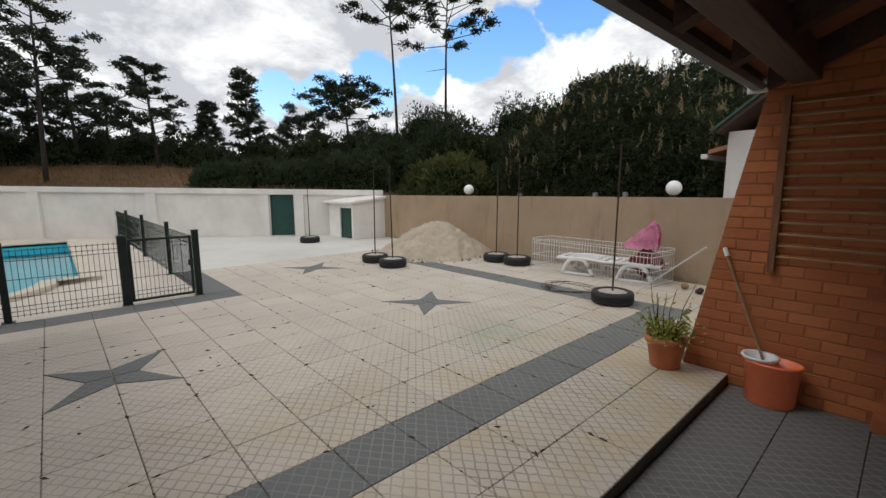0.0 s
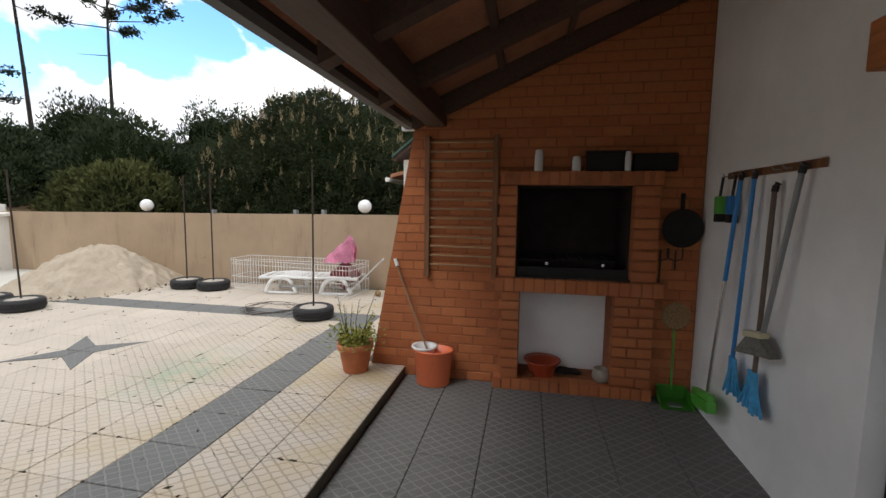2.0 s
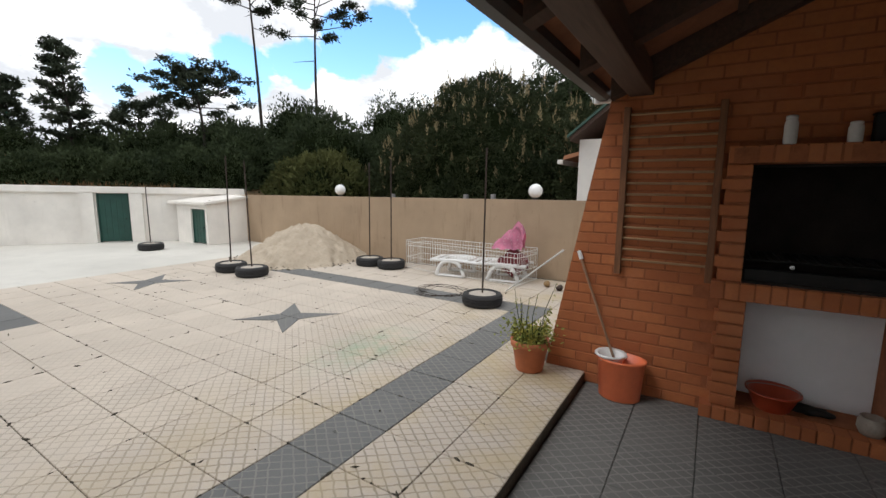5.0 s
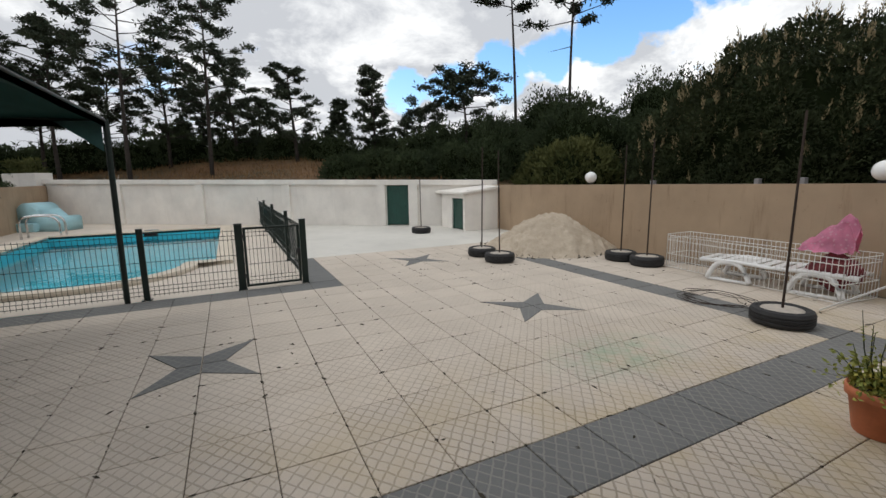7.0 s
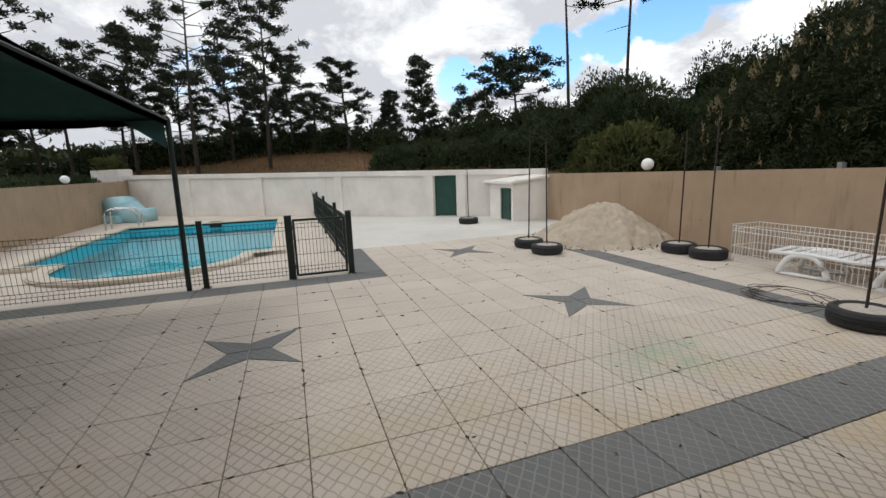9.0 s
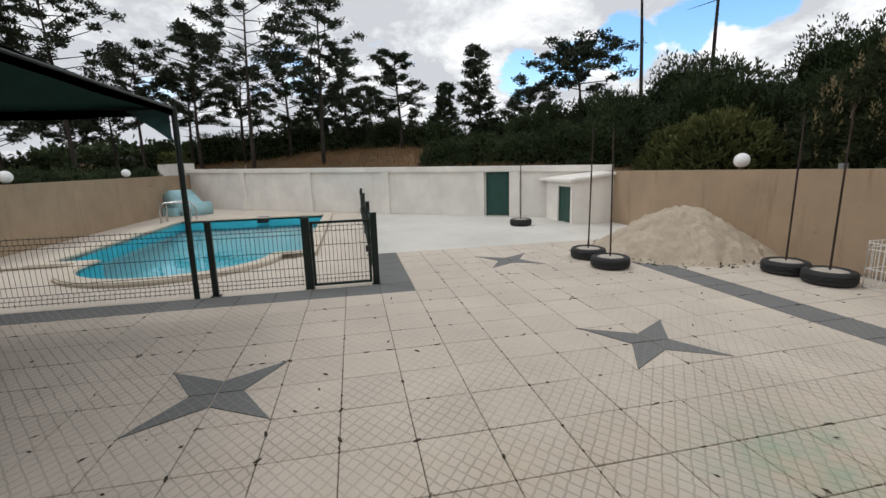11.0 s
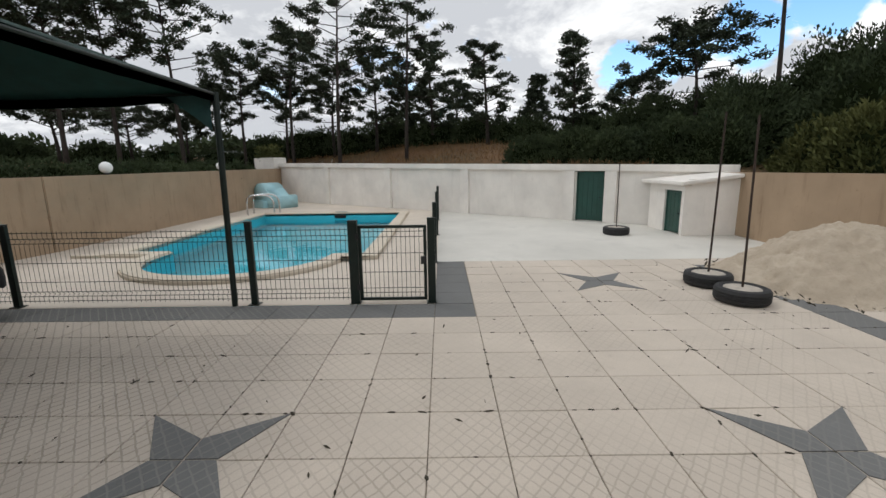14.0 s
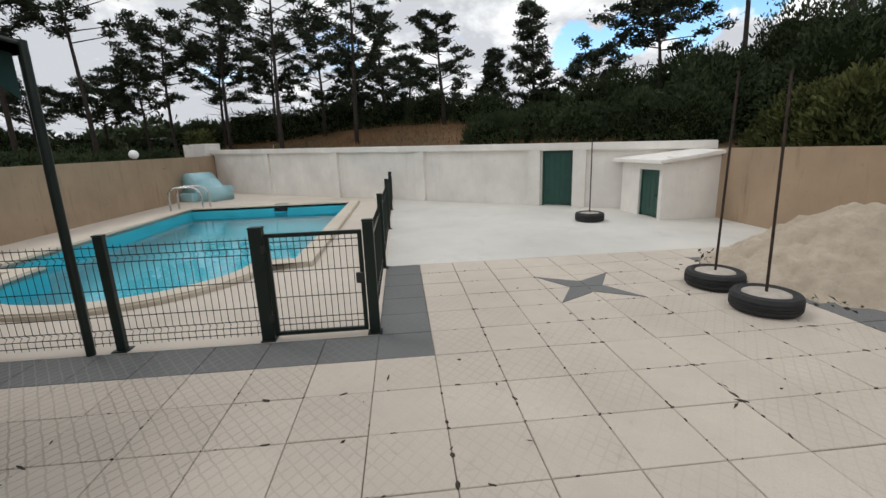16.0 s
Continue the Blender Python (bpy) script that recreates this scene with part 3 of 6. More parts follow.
WALL_POSE = Matrix.Translation(W0) @ pose(0, 0, 0, 0, 0, math.degrees(math.atan2(-0.6, 0.8)))


def sloped(bm, s0, s1, y0, y1, z0a, z0b, z1a, z1b):
    v = [bm.verts.new(c) for c in ((s0, y0, z0a), (s1, y0, z0b), (s1, y1, z0b), (s0, y1, z0a), (s0, y0, z1a), (s1, y0, z1b), (s1, y1, z1b), (s0, y1, z1a))]
    for f in ((3, 2, 1, 0), (4, 5, 6, 7), (0, 1, 5, 4), (1, 2, 6, 5), (2, 3, 7, 6), (3, 0, 4, 7)):
        bm.faces.new([v[k] for k in f])


DOOR0, DOOR1, DOOR_H = 0.03, 0.73, 1.24
bm = B()
for s0, s1, zb in ((-12.85, DOOR0, -0.3), (DOOR1, 3.42, -0.3), (DOOR0, DOOR1, DOOR_H)):
    sloped(bm, s0, s1, 0.0, 0.2, zb, zb, wall_top(s0) - 0.02, wall_top(s1) - 0.02)
wall_far = structure("wall_far", bm, M_WHITE, "white limewashed boundary wall with flat pilasters", "wall")
wall_far.matrix_world = WALL_POSE
bm = B()
sloped(bm, -12.85, 3.42, -0.10, 0.24, wall_top(-12.85) - 0.16, wall_top(3.42) - 0.16, wall_top(-12.85), wall_top(3.42))
bmesh.ops.bevel(bm, geom=list(bm.edges), offset=0.012, segments=2, affect='EDGES')
part("wall_cap", bm, M_WHITE, wall_far)
for s in (-9.70, -6.47, -3.32, -0.13, 0.89, 3.31):
    bm = B()
    sloped(bm, s - 0.14, s + 0.14, -0.095, -0.001, -0.02, -0.02, wall_top(s) - 0.161, wall_top(s) - 0.161)
    part("pilaster", bm, M_WHITE, wall_far)


def plank_door(name, w, h, label):
    """Ledged metal door: leaf of upright sheets, frame, handle; local x across, y into the wall."""
    d = tagged(new(name), label, "door", "", "structure")
    leaf = part("leaf", box(B(), 0.03, w - 0.03, 0.02, 0.06, 0.02, h - 0.03, 0.004), M_GREENDOOR, d)
    k = max(3, int(w / 0.13))
    for i in range(k):
        x = 0.04 + i * (w - 0.08) / k
        part("board", box(B(), x + 0.004, x + (w - 0.08) / k - 0.004, 0.012, 0.022, 0.03, h - 0.04, 0.003), M_GREENDOOR, leaf)
    for x0, x1, z0, z1 in ((0.0, 0.032, 0.0, h), (w - 0.032, w, 0.0, h), (0.032, w - 0.032, h - 0.035, h)):
        part("door_frame", box(B(), x0, x1, 0.0, 0.07, z0, z1, 0.004), M_GREENDOOR, d)
    part("handle", cyl(B(), (w - 0.10, -0.02, h * 0.48), (w - 0.10, 0.02, h * 0.48), 0.014), M_BLACK, d)
    return d


door_1 = plank_door("door_1", DOOR1 - DOOR0 - 0.008, DOOR_H - 0.006, "closed dark green metal door in the white wall")
door_1.matrix_world = WALL_POSE @ pose(DOOR0 + 0.004, 0.04, 0.0)

# pump hut in the corner
hut = thing("pump_hut", "small white masonry hut with a sloping slab roof", "hut", "", (-0.07, 0, 0))
for x0, x1, y0, y1, z0, z1 in ((6.04, 6.16, 6.46, 6.56, 0, 0.98), (6.04, 6.16, 7.20, 7.85, 0, 0.98), (6.04, 6.16, 6.56, 7.20, 0.87, 0.98), (6.16, 7.23, 6.46, 6.58, 0, 1.10)):
    part("wall", box(B(), x0, x1, y0, y1, z0, z1), M_WHITE, hut)
bm = B()
v = [bm.verts.new(c) for c in ((5.93, 6.36, 0.98), (7.24, 6.36, 1.14), (7.24, 7.5, 1.16), (5.93, 8.1, 0.98), (5.93, 6.36, 1.05), (7.24, 6.36, 1.21), (7.24, 7.5, 1.23), (5.93, 8.1, 1.05))]
for f in ((3, 2, 1, 0), (4, 5, 6, 7), (0, 1, 5, 4), (1, 2, 6, 5), (2, 3, 7, 6), (3, 0, 4, 7)):
    bm.faces.new([v[k] for k in f])
bmesh.ops.bevel(bm, geom=list(bm.edges), offset=0.012, segments=2, affect='EDGES')
part("roof", bm, M_WHITE, hut, "white concrete slab roof")
door_2 = plank_door("door_2", 0.63, 0.866, "small closed green hut door")
door_2.matrix_world = pose(6.005, 7.195, 0, 0, 0, -90)

# ---- tan side walls ----


def side_wall(name, a, b, h0, h1, thick, label):
    a, b = Vector((*a, 0)), Vector((*b, 0))
    d = (b - a).normalized()
    n = Vector((d.y, -d.x, 0)) * thick
    bm = B()
    v = [bm.verts.new(p + Vector((0, 0, z))) for p, z in ((a, -0.3), (b, -0.3), (b + n, -0.3), (a + n, -0.3), (a, h0), (b, h1), (b + n, h1), (a + n, h0))]
    for f in ((3, 2, 1, 0), (4, 5, 6, 7), (0, 1, 5, 4), (1, 2, 6, 5), (2, 3, 7, 6), (3, 0, 4, 7)):
        bm.faces.new([v[k] for k in f])
    bmesh.ops.bevel(bm, geom=list(bm.edges), offset=0.012, segments=2, affect='EDGES')
    return structure(name, bm, M_TAN, label, "wall")


side_wall("wall_right", (7.2, 7.25), (6.93, -9.0), 1.21, 1.33, 0.16, "tan rendered boundary wall with rain streaks")
side_wall("wall_left", (-5.46, 5.5), (-5.57, 16.9), 1.30, 1.385, -0.16, "tan rendered boundary wall beside the pool")
side_wall("wall_left_2", (-7.5, -9.0), (-5.47, 5.49), 1.22, 1.30, -0.16, "tan rendered boundary wall beside the car")


def globe_lamp(x, y, z):
    g = thing("globe_lamp", "white opal globe lamp on the wall top", "lamp", "globe lamps on the walls", (x, y, z))
    part("base", lathe(B(), [(0, 0), (0.05, 0), (0.05, 0.025), (0.035, 0.04), (0, 0.04)], 16), M_TRIM, g)
    part("globe", ball(B(), (0, 0, 0.145), 0.118, 3), M_GLOBE, g, "opal glass globe", True)
    return g


globe_lamp(7.16, 3.15, 1.242)
globe_lamp(7.06, -1.45, 1.275)
globe_lamp(-5.55, 7.05, 1.31)
globe_lamp(-5.60, 11.75, 1.345)
for y, h in ((1.55, 0.03), (-0.15, 0.05), (-0.7, 0.06)):
    bm = B()
    box(bm, 7.03, 7.12, y, y + 0.06, 1.24, 1.29 + h, 0.006)
    tagged(obj("pipe_stub", bm, M_GREY), "short grey pipe stub on the wall top", "pipe", "pipe stubs on the wall")

socket = thing("wall_socket", "small weathered grey socket box on the tan wall", "socket", "", (7.10, 2.47, 0.50))
part("box", box(B(), -0.02, 0.022, -0.04, 0.04, -0.055, 0.055, 0.008), M_GREY, socket)
part("cover", box(B(), -0.03, -0.02, -0.033, 0.033, -0.01, 0.05, 0.004), M_WPLASTIC, socket, "dirty white cover")

planter = thing("planter_box", "white masonry planter at the wall corner", "planter", "", (-6.21, 17.30, 0), -36.87)
part("trough", box(B(), -0.75, 0.75, -0.3, 0.3, 0.0, 1.84, 0.02), M_WHITE, planter)
rng = random.Random(7)
bm = B()
for k in range(420):
    c = Vector((rng.uniform(-0.6, 0.6), rng.uniform(-0.25, 0.25), 1.83))
    blade(bm, c + Vector((0, 0, rng.uniform(0, 0.45))), rdir(rng) + Vector((0, 0, 0.6)), 0.22, 0.07, rng)
part("plant", bm, M_LIGHTLEAF, planter)

# ---- pool fence ----


def fence_panel(parent, p0, p1, h=0.80, z0=0.04):
    """Welded wire panel with folded ribs near the top, the middle and the foot."""
    p0, p1 = Vector(p0), Vector(p1)
    L = (p1 - p0).length
    d = (p1 - p0) / L
    n = Vector((-d.y, d.x, 0))
    bm = B()
    folds = [(z0, 0), (z0 + 0.07, 0), (z0 + 0.095, 0.03), (z0 + 0.12, 0), (h * 0.55, 0), (h - 0.13, 0), (h - 0.105, 0.03), (h - 0.08, 0), (h, 0)]
    k = int(L / 0.05)
    for i in range(1, k):
        q = p0 + d * (i * L / k)
        for (za, oa), (zb, ob_) in zip(folds, folds[1:]):
            cyl(bm, q + n * oa + Vector((0, 0, za)), q + n * ob_ + Vector((0, 0, zb)), 0.0027, None, 4)
    for z, o in ((z0 + 0.02, 0.005), (z0 + 0.07, 0.004), (z0 + 0.12, 0.004), (h * 0.33, 0.004), (h * 0.58, 0.004), (h - 0.13, 0.004), (h - 0.08, 0.004), (h - 0.02, 0.004)):
        cyl(bm, p0 + n * o + Vector((0, 0, z)), p1 + n * o + Vector((0, 0, z)), 0.0034, None, 4)
    return part("wire_panel", bm, M_FENCE, parent)


def fence_post(parent, x, y, h=0.86, w=0.06):
    q = part("post", box(B(), x - w / 2, x + w / 2, y - w * 0.35, y + w * 0.35, 0.0, h, 0.006), M_FENCE, parent)
    part("cap", box(B(), x - w / 2 - 0.003, x + w / 2 + 0.003, y - w * 0.35 - 0.003, y + w * 0.35 + 0.003, h, h + 0.014, 0.004), M_FENCE, q)
    part("foot_plate", box(B(), x - 0.055, x + 0.055, y - 0.05, y + 0.05, 0.0, 0.008), M_FENCE, q)
    return q


FY = 2.46
fence = thing("pool_fence", "dark green welded wire fence round the pool", "fence")
xs = [-5.95, -3.18, -0.69, 0.37]
for x in xs:
    fence_post(fence, x, FY, 0.86, 0.095 if x > 0 else 0.065)
for a, b in zip(xs, xs[1:]):
    fence_panel(fence, (a + 0.03, FY, 0), (b - 0.03, FY, 0))
side = thing("pool_fence", "dark green welded wire fence beside the pool", "fence")
ys = [2.46, 4.35, 6.95, 9.45, 11.75]
for y in ys:
    fence_post(side, 1.17, y, 0.88, 0.08 if y < 3 else 0.06)
for a, b in zip(ys, ys[1:]):
    fence_panel(side, (1.17, a + 0.03, 0), (1.17, b - 0.03, 0))
gate = thing("pool_gate", "closed dark green wire gate of the pool fence", "gate")
for x in (0.437, 1.105):
    part("stile", box(B(), x - 0.016, x + 0.016, FY - 0.014, FY + 0.014, 0.03, 0.82, 0.004), M_FENCE, gate)
for z in (0.03, 0.79):
    part("rail", box(B(), 0.439, 1.091, FY - 0.014, FY + 0.014, z, z + 0.03, 0.004), M_FENCE, gate)
for i in range(1, 14):
    x = 0.439 + i * 0.652 / 14
    part("wire", cyl(B(), (x, FY, 0.06), (x, FY, 0.79), 0.0027, None, 6), M_FENCE, gate)
for z in (0.11, 0.16, 0.33, 0.53, 0.70, 0.755):
    part("cross_wire", cyl(B(), (0.439, FY + 0.006, z), (1.091, FY + 0.006, z), 0.0034, None, 6), M_FENCE, gate)
part("latch", box(B(), 1.06, 1.12, FY - 0.045, FY - 0.014, 0.42, 0.50, 0.006), M_TRIM, gate)
for z in (0.15, 0.68):
    part("hinge", box(B(), 0.395, 0.43, FY - 0.035, FY - 0.014, z, z + 0.06, 0.004), M_TRIM, gate)

# ---- weighted poles in tyres ----


def tyre_mesh(R=0.255, w=0.16, hole=0.172):
    bm = B()
    lathe(bm, [(hole, 0.012), (R - 0.05, 0.0), (R - 0.015, 0.012), (R, 0.04), (R, 0.052), (R - 0.007, 0.055), (R - 0.007, 0.061), (R, 0.064), (R + 0.002, w / 2 - 0.006), (R - 0.006, w / 2 - 0.003), (R - 0.006, w / 2 + 0.003), (R + 0.002, w / 2 + 0.006), (R, w - 0.064), (R - 0.007, w - 0.061), (R - 0.007, w - 0.055), (R, w - 0.052), (R, w - 0.04), (R - 0.015, w - 0.012), (R - 0.05, w), (hole + 0.03, w - 0.004), (hole, w - 0.02), (hole, 0.012)], 40)
    return bm


def pole_stand(x, y, height, lean=(0, 0), rot=0):
    st = thing("pole_stand", "black tyre filled with concrete carrying a thin rusty steel pole", "pole base", "tyre pole stands", (x, y, 0), rot)
    part("tyre", tyre_mesh(), M_RUBBER, st, "worn black tyre")
    bm = B()
    lathe(bm, [(0, 0.01), (0.171, 0.01), (0.171, 0.142), (0.14, 0.149), (0.03, 0.155), (0, 0.155)], 28)
    part("concrete_fill", bm, M_FILL, st, "rough cream concrete fill", True)
    part("pole", cyl(B(), (0, 0, 0.12), (lean[0], lean[1], height), 0.0115, 0.0105, 10), M_POLE, st, "thin rusty pole")
    return st


pole_stand(4.81, 6.76, 1.42, (-0.01, 0), 10)
pole_stand(4.39, 3.00, 1.95, (0.02, 0.0), 30)
pole_stand(4.35, 2.36, 1.85, (0.05, 0.02), 70)
pole_stand(6.18, 1.43, 1.9, (0.03, 0.0), 20)
pole_stand(6.17, 0.91, 1.95, (0.05, -0.02), 50)
pole_stand(4.89, -1.59, 1.95, (0.04, 0.0), 5)

# ---- sand heap ----
bm = B()
NS = 110
dents = [(random.Random(31 + k).uniform(4.9, 6.9), random.Random(131 + k).uniform(1.8, 4.3), random.Random(231 + k).uniform(0.035, 0.085)) for k in range(120)]
cx, cy = 6.08, 3.06
gridv = {}
for i in range(NS + 1):
    for j in range(NS + 1):
        x, y = cx - 1.75 + 2.80 * i / NS, cy - 1.75 + 3.5 * j / NS
        u, w = (x - cx) / 1.36, (y - cy) / (1.42 if y > cy else 1.14)
        r = math.hypot(u, w) * (1 + 0.13 * noise.noise(Vector((u * 1.7, w * 1.7, 5))))
        z = 0.84 * max(0.0, 1 - r) ** 0.98
        z = min(z, 0.66 + 0.25 * (z - 0.66))
        z += (0.05 * noise.noise(Vector((x * 3.5, y * 3.5, 1))) + 0.045 * noise.noise(Vector((x * 9, y * 9, 2))) + 0.02 * noise.noise(Vector((x * 20, y * 20, 2)))) * min(1, max(0, 1.12 - r) * 3)
        for dx_, dy_, dr_ in dents:
            q2 = ((x - dx_) ** 2 + (y - dy_) ** 2) / (dr_ * dr_)
            if q2 < 4 and r < 0.95:
                z -= 0.055 * math.exp(-q2 * 1.6)
        if r > 1.0:
            z = -0.02 + 0.03 * max(0, 1.18 - r) / 0.18 + 0.01 * noise.noise(Vector((x * 9, y * 9, 4)))
        gridv[i, j] = bm.verts.new((min(x, 7.04), y, z - 0.004))
for i in range(NS):
    for j in range(NS):
        q = [gridv[i, j], gridv[i + 1, j], gridv[i + 1, j + 1], gridv[i, j + 1]]
        if max(v.co.z for v in q) > -0.012 and q[0].co.x < 7.03:
            bm.faces.new(q)
for v in [v for v in bm.verts if not v.link_faces]:
    bm.verts.remove(v)
tagged(obj("sand_mound", bm, M_SAND, True), "heap of pale building sand against the tan wall", "sand heap")

# ---- loungers, wire pen, cloth ----


def lounger(x, y, rot):
    lg = thing("sun_lounger", "white plastic sun lounger on the terrace", "sun lounger", "", (x, y, 0), rot)
    L = 1.62
    for sgn in (-1, 1):
        s = tube(B(), [(-L / 2, sgn * 0.25, 0.26), (-L / 4, sgn * 0.26, 0.285), (0, sgn * 0.26, 0.265), (L / 4, sgn * 0.26, 0.285), (L / 2, sgn * 0.25, 0.26)], 0.024, 8)
        part("side_rail", s, M_WPLASTIC, lg, "", True)
    for sx in (-0.45, 0.45):
        for sgn in (-1, 1):
            hoop = [(sx + 0.25 * math.cos(a), sgn * 0.25, 0.022 + 0.24 * (1 - abs(math.cos(a)) ** 3.5)) for a in [math.pi * q / 12 for q in range(13)]]
            part("leg", tube(B(), hoop, 0.034, 8), M_WPLASTIC, lg, "", True)
            part("foot_rail", tube(B(), [(sx - 0.25, sgn * 0.25, 0.022), (sx + 0.25, sgn * 0.25, 0.022)], 0.022, 8), M_WPLASTIC, lg, "", True)
    for k in range(14):
        xx = -L / 2 + 0.05 + k * (L - 0.1) / 13
        part("slat", box(B(), xx - 0.045, xx + 0.045, -0.24, 0.24, 0.272 + 0.01 * math.sin(k), 0.288 + 0.01 * math.sin(k), 0.006), M_WPLASTIC, lg)
    return lg


lounger(6.40, -0.80, 97)


def wire_pen():
    pen = thing("wire_pen", "white coated wire pen panels folded into a long box", "wire pen", "", (0, 0, 0))
    def panel(p0, p1, h):
        p0, p1 = Vector(p0), Vector(p1)
        bm = B()
        k = max(2, int((p1 - p0).length / 0.055))
        for i in range(k + 1):
            q = p0.lerp(p1, i / k)
            cyl(bm, q + Vector((0, 0, 0.01)), q + Vector((0, 0, h)), 0.006 if i in (0, k) else 0.0036, None, 5)
        for z in (0.02, 0.22, h - 0.07, h):
            cyl(bm, p0 + Vector((0, 0, z)), p1 + Vector((0, 0, z)), 0.0055, None, 5)
        part("wire_panel", bm, M_WIRE, pen)
    a, b, c, d = (6.30, 0.66, 0), (6.05, -1.58, 0), (6.68, -1.66, 0), (6.80, 0.64, 0)
    panel(a, b, 0.50), panel(b, c, 0.50), panel(c, d, 0.52), panel(d, a, 0.52)
    return pen


wire_pen()


def draped(name, label, c, r, squash, mt, seed, category="cloth"):
    """Crumpled cloth thrown over something."""
    bm = ball(B(), (0, 0, 0), r, 5, squash)
    for v in bm.verts:
        p = v.co.copy()
        f = 0.34 * noise.noise(p * 4.5 + Vector((seed, 0, 0))) + 0.22 * noise.noise(p * 11 + Vector((0, seed, 0))) + 0.05 * noise.noise(p * 24)
        v.co += p.normalized() * f * r * 1.6
        v.co.x += 0.10 * r * math.sin(p.z * 16 / r * 0.2 + seed)
    ob = obj(name, bm, mt, True)
    ob.location = c
    return tagged(ob, label, category)


draped("folded_clothes", "dark maroon cushion heap inside the wire pen", (6.44, -1.36, 0.30), 0.19, (0.7, 1.25, 1.0), M_MAROON, 3, "cushion")
bm = B()
NU, NV = 44, 36
sheet = []
for i in range(NU + 1):
    u = i / NU
    row_v = []
    for j in range(NV + 1):
        v = j / NV * 2 - 1
        y = -1.02 - 0.52 * u + 0.05 * noise.noise(Vector((u * 3, v * 2, 1)))
        ridge = 0.56 + 0.37 * min(1.0, u / 0.78) ** 0.95 - 0.14 * max(0.0, (u - 0.90) / 0.10)
        wide = 0.09 + 0.08 * math.sin(math.pi * min(1.0, 0.15 + u * 0.8))
        fold = 0.035 * math.sin(u * 19 + v * 4) + 0.03 * noise.noise(Vector((u * 9, v * 5, 4))) + 0.02 * math.sin(v * 17 + u * 6)
        z = ridge - (0.12 + 0.40 * u) * abs(v) ** 2.2 + 0.55 * fold
        x = 6.40 + wide * v * (0.75 + 0.25 * abs(v)) + 0.5 * fold
        row_v.append(bm.verts.new((x, y, max(z, 0.525 + 0.25 * fold))))
    sheet.append(row_v)
for i in range(NU):
    for j in range(NV):
        bm.faces.new((sheet[i][j], sheet[i + 1][j], sheet[i + 1][j + 1], sheet[i][j + 1]))
bmesh.ops.solidify(bm, geom=list(bm.faces), thickness=0.006)
tagged(obj("spotted_cloth", bm, M_PINK, True), "crumpled pink spotted cloth thrown over the wire pen", "cloth")

cyl_bm = cyl(B(), (5.66, -1.575, 0.012), (3.80, -2.905, 0.94), 0.009, 0.009, 10)
tagged(obj("white_pole", cyl_bm, M_WPLASTIC), "thin white pole leaning from the terrace on the brick wall", "pole")
bm = B()
rng = random.Random(4)
for k in range(4):
    pts, a0 = [], rng.uniform(0, 6)
    for i in range(26):
        a = a0 + i * 0.33
        rr = 0.22 + 0.05 * math.sin(i * 0.9 + k) + 0.03 * k
        pts.append((5.12 + rr * 1.1 * math.cos(a), -0.85 + rr * 1.3 * math.sin(a), 0.008 + 0.006 * k + 0.02 * abs(math.sin(i * 0.5 + k))))
    tube(bm, pts, 0.0035, 5)
tagged(obj("wire_coil", bm, M_POLE), "loose coil of dark wire on the grey band", "wire")
bm = ball(B(), (0, 0, 0.048), 0.05, 3, (1, 1, 0.95))
ob = tagged(obj("old_ball", bm, M_WICKER, True), "small brown ball on the pavers", "ball")
ob.location = (6.30, -1.96, 0.0)
stone = B()
ball(stone, (0, 0, 0.045), 0.055, 3, (1.2, 0.9, 0.8))
for v in stone.verts:
    v.co += v.co.normalized() * 0.02 * noise.noise(v.co * 18)
ob = tagged(obj("loose_stone", stone, M_POLE, True), "dark loose stone on the pavers by the wall", "stone")
ob.location = (6.15, -2.20, 0.0)

# ---- potted plant, mop bucket ----
pot = thing("potted_plant", "terracotta pot with a straggly green plant on the paver edge", "potted plant", "", (3.355, -2.80, 0.0))
part("pot", lathe(B(), [(0, 0), (0.105, 0), (0.11, 0.01), (0.142, 0.20), (0.158, 0.205), (0.16, 0.255), (0.148, 0.258), (0.14, 0.225), (0, 0.225)], 36), M_CLAYPOT, pot, "terracotta flower pot", True)
part("soil", lathe(B(), [(0.139, 0.226), (0.07, 0.236), (0, 0.232)], 24), M_LITTER, pot)
rng = random.Random(11)
bm, st = B(), B()
for k in range(16):
    a, tall = rng.uniform(0, 6.28), (0.36 + rng.random() * 0.22 if k < 6 else 0.12 + rng.random() * 0.14)
    lean_ = rng.uniform(0.02, 0.16)
    p = Vector((0.07 * math.cos(a), 0.07 * math.sin(a), 0.225))
    q = p + Vector((lean_ * math.cos(a), lean_ * math.sin(a), tall))
    mid = (p + q) / 2 + Vector((0.02 * math.sin(a), 0.02, 0.02))
    tube(st, [p, mid, q], [0.004, 0.003, 0.0015], 5)
    for i in range(16 if k < 6 else 22):
        f = rng.uniform(0.1, 1.0)
        c = p.lerp(q, f)
        d = rdir(rng) + Vector((math.cos(a), math.sin(a), 0.4))
        blade(bm, c, d, 0.022 if k < 6 else 0.04, 0.009 if k < 6 else 0.02, rng)
for k in range(820):
    c = Vector((rng.gauss(0, 0.085), rng.gauss(0, 0.085), 0.235 + rng.random() ** 1.4 * 0.13))
    blade(bm, c, rdir(rng) + Vector((0, 0, 0.2)), rng.uniform(0.022, 0.045), 0.019, rng)
tagged(part("stem_tangle", st, M_SHRUB, pot), "", "", "", "stuff")
part("leaves", bm, M_POTLEAF, pot, "yellow-green leaves")

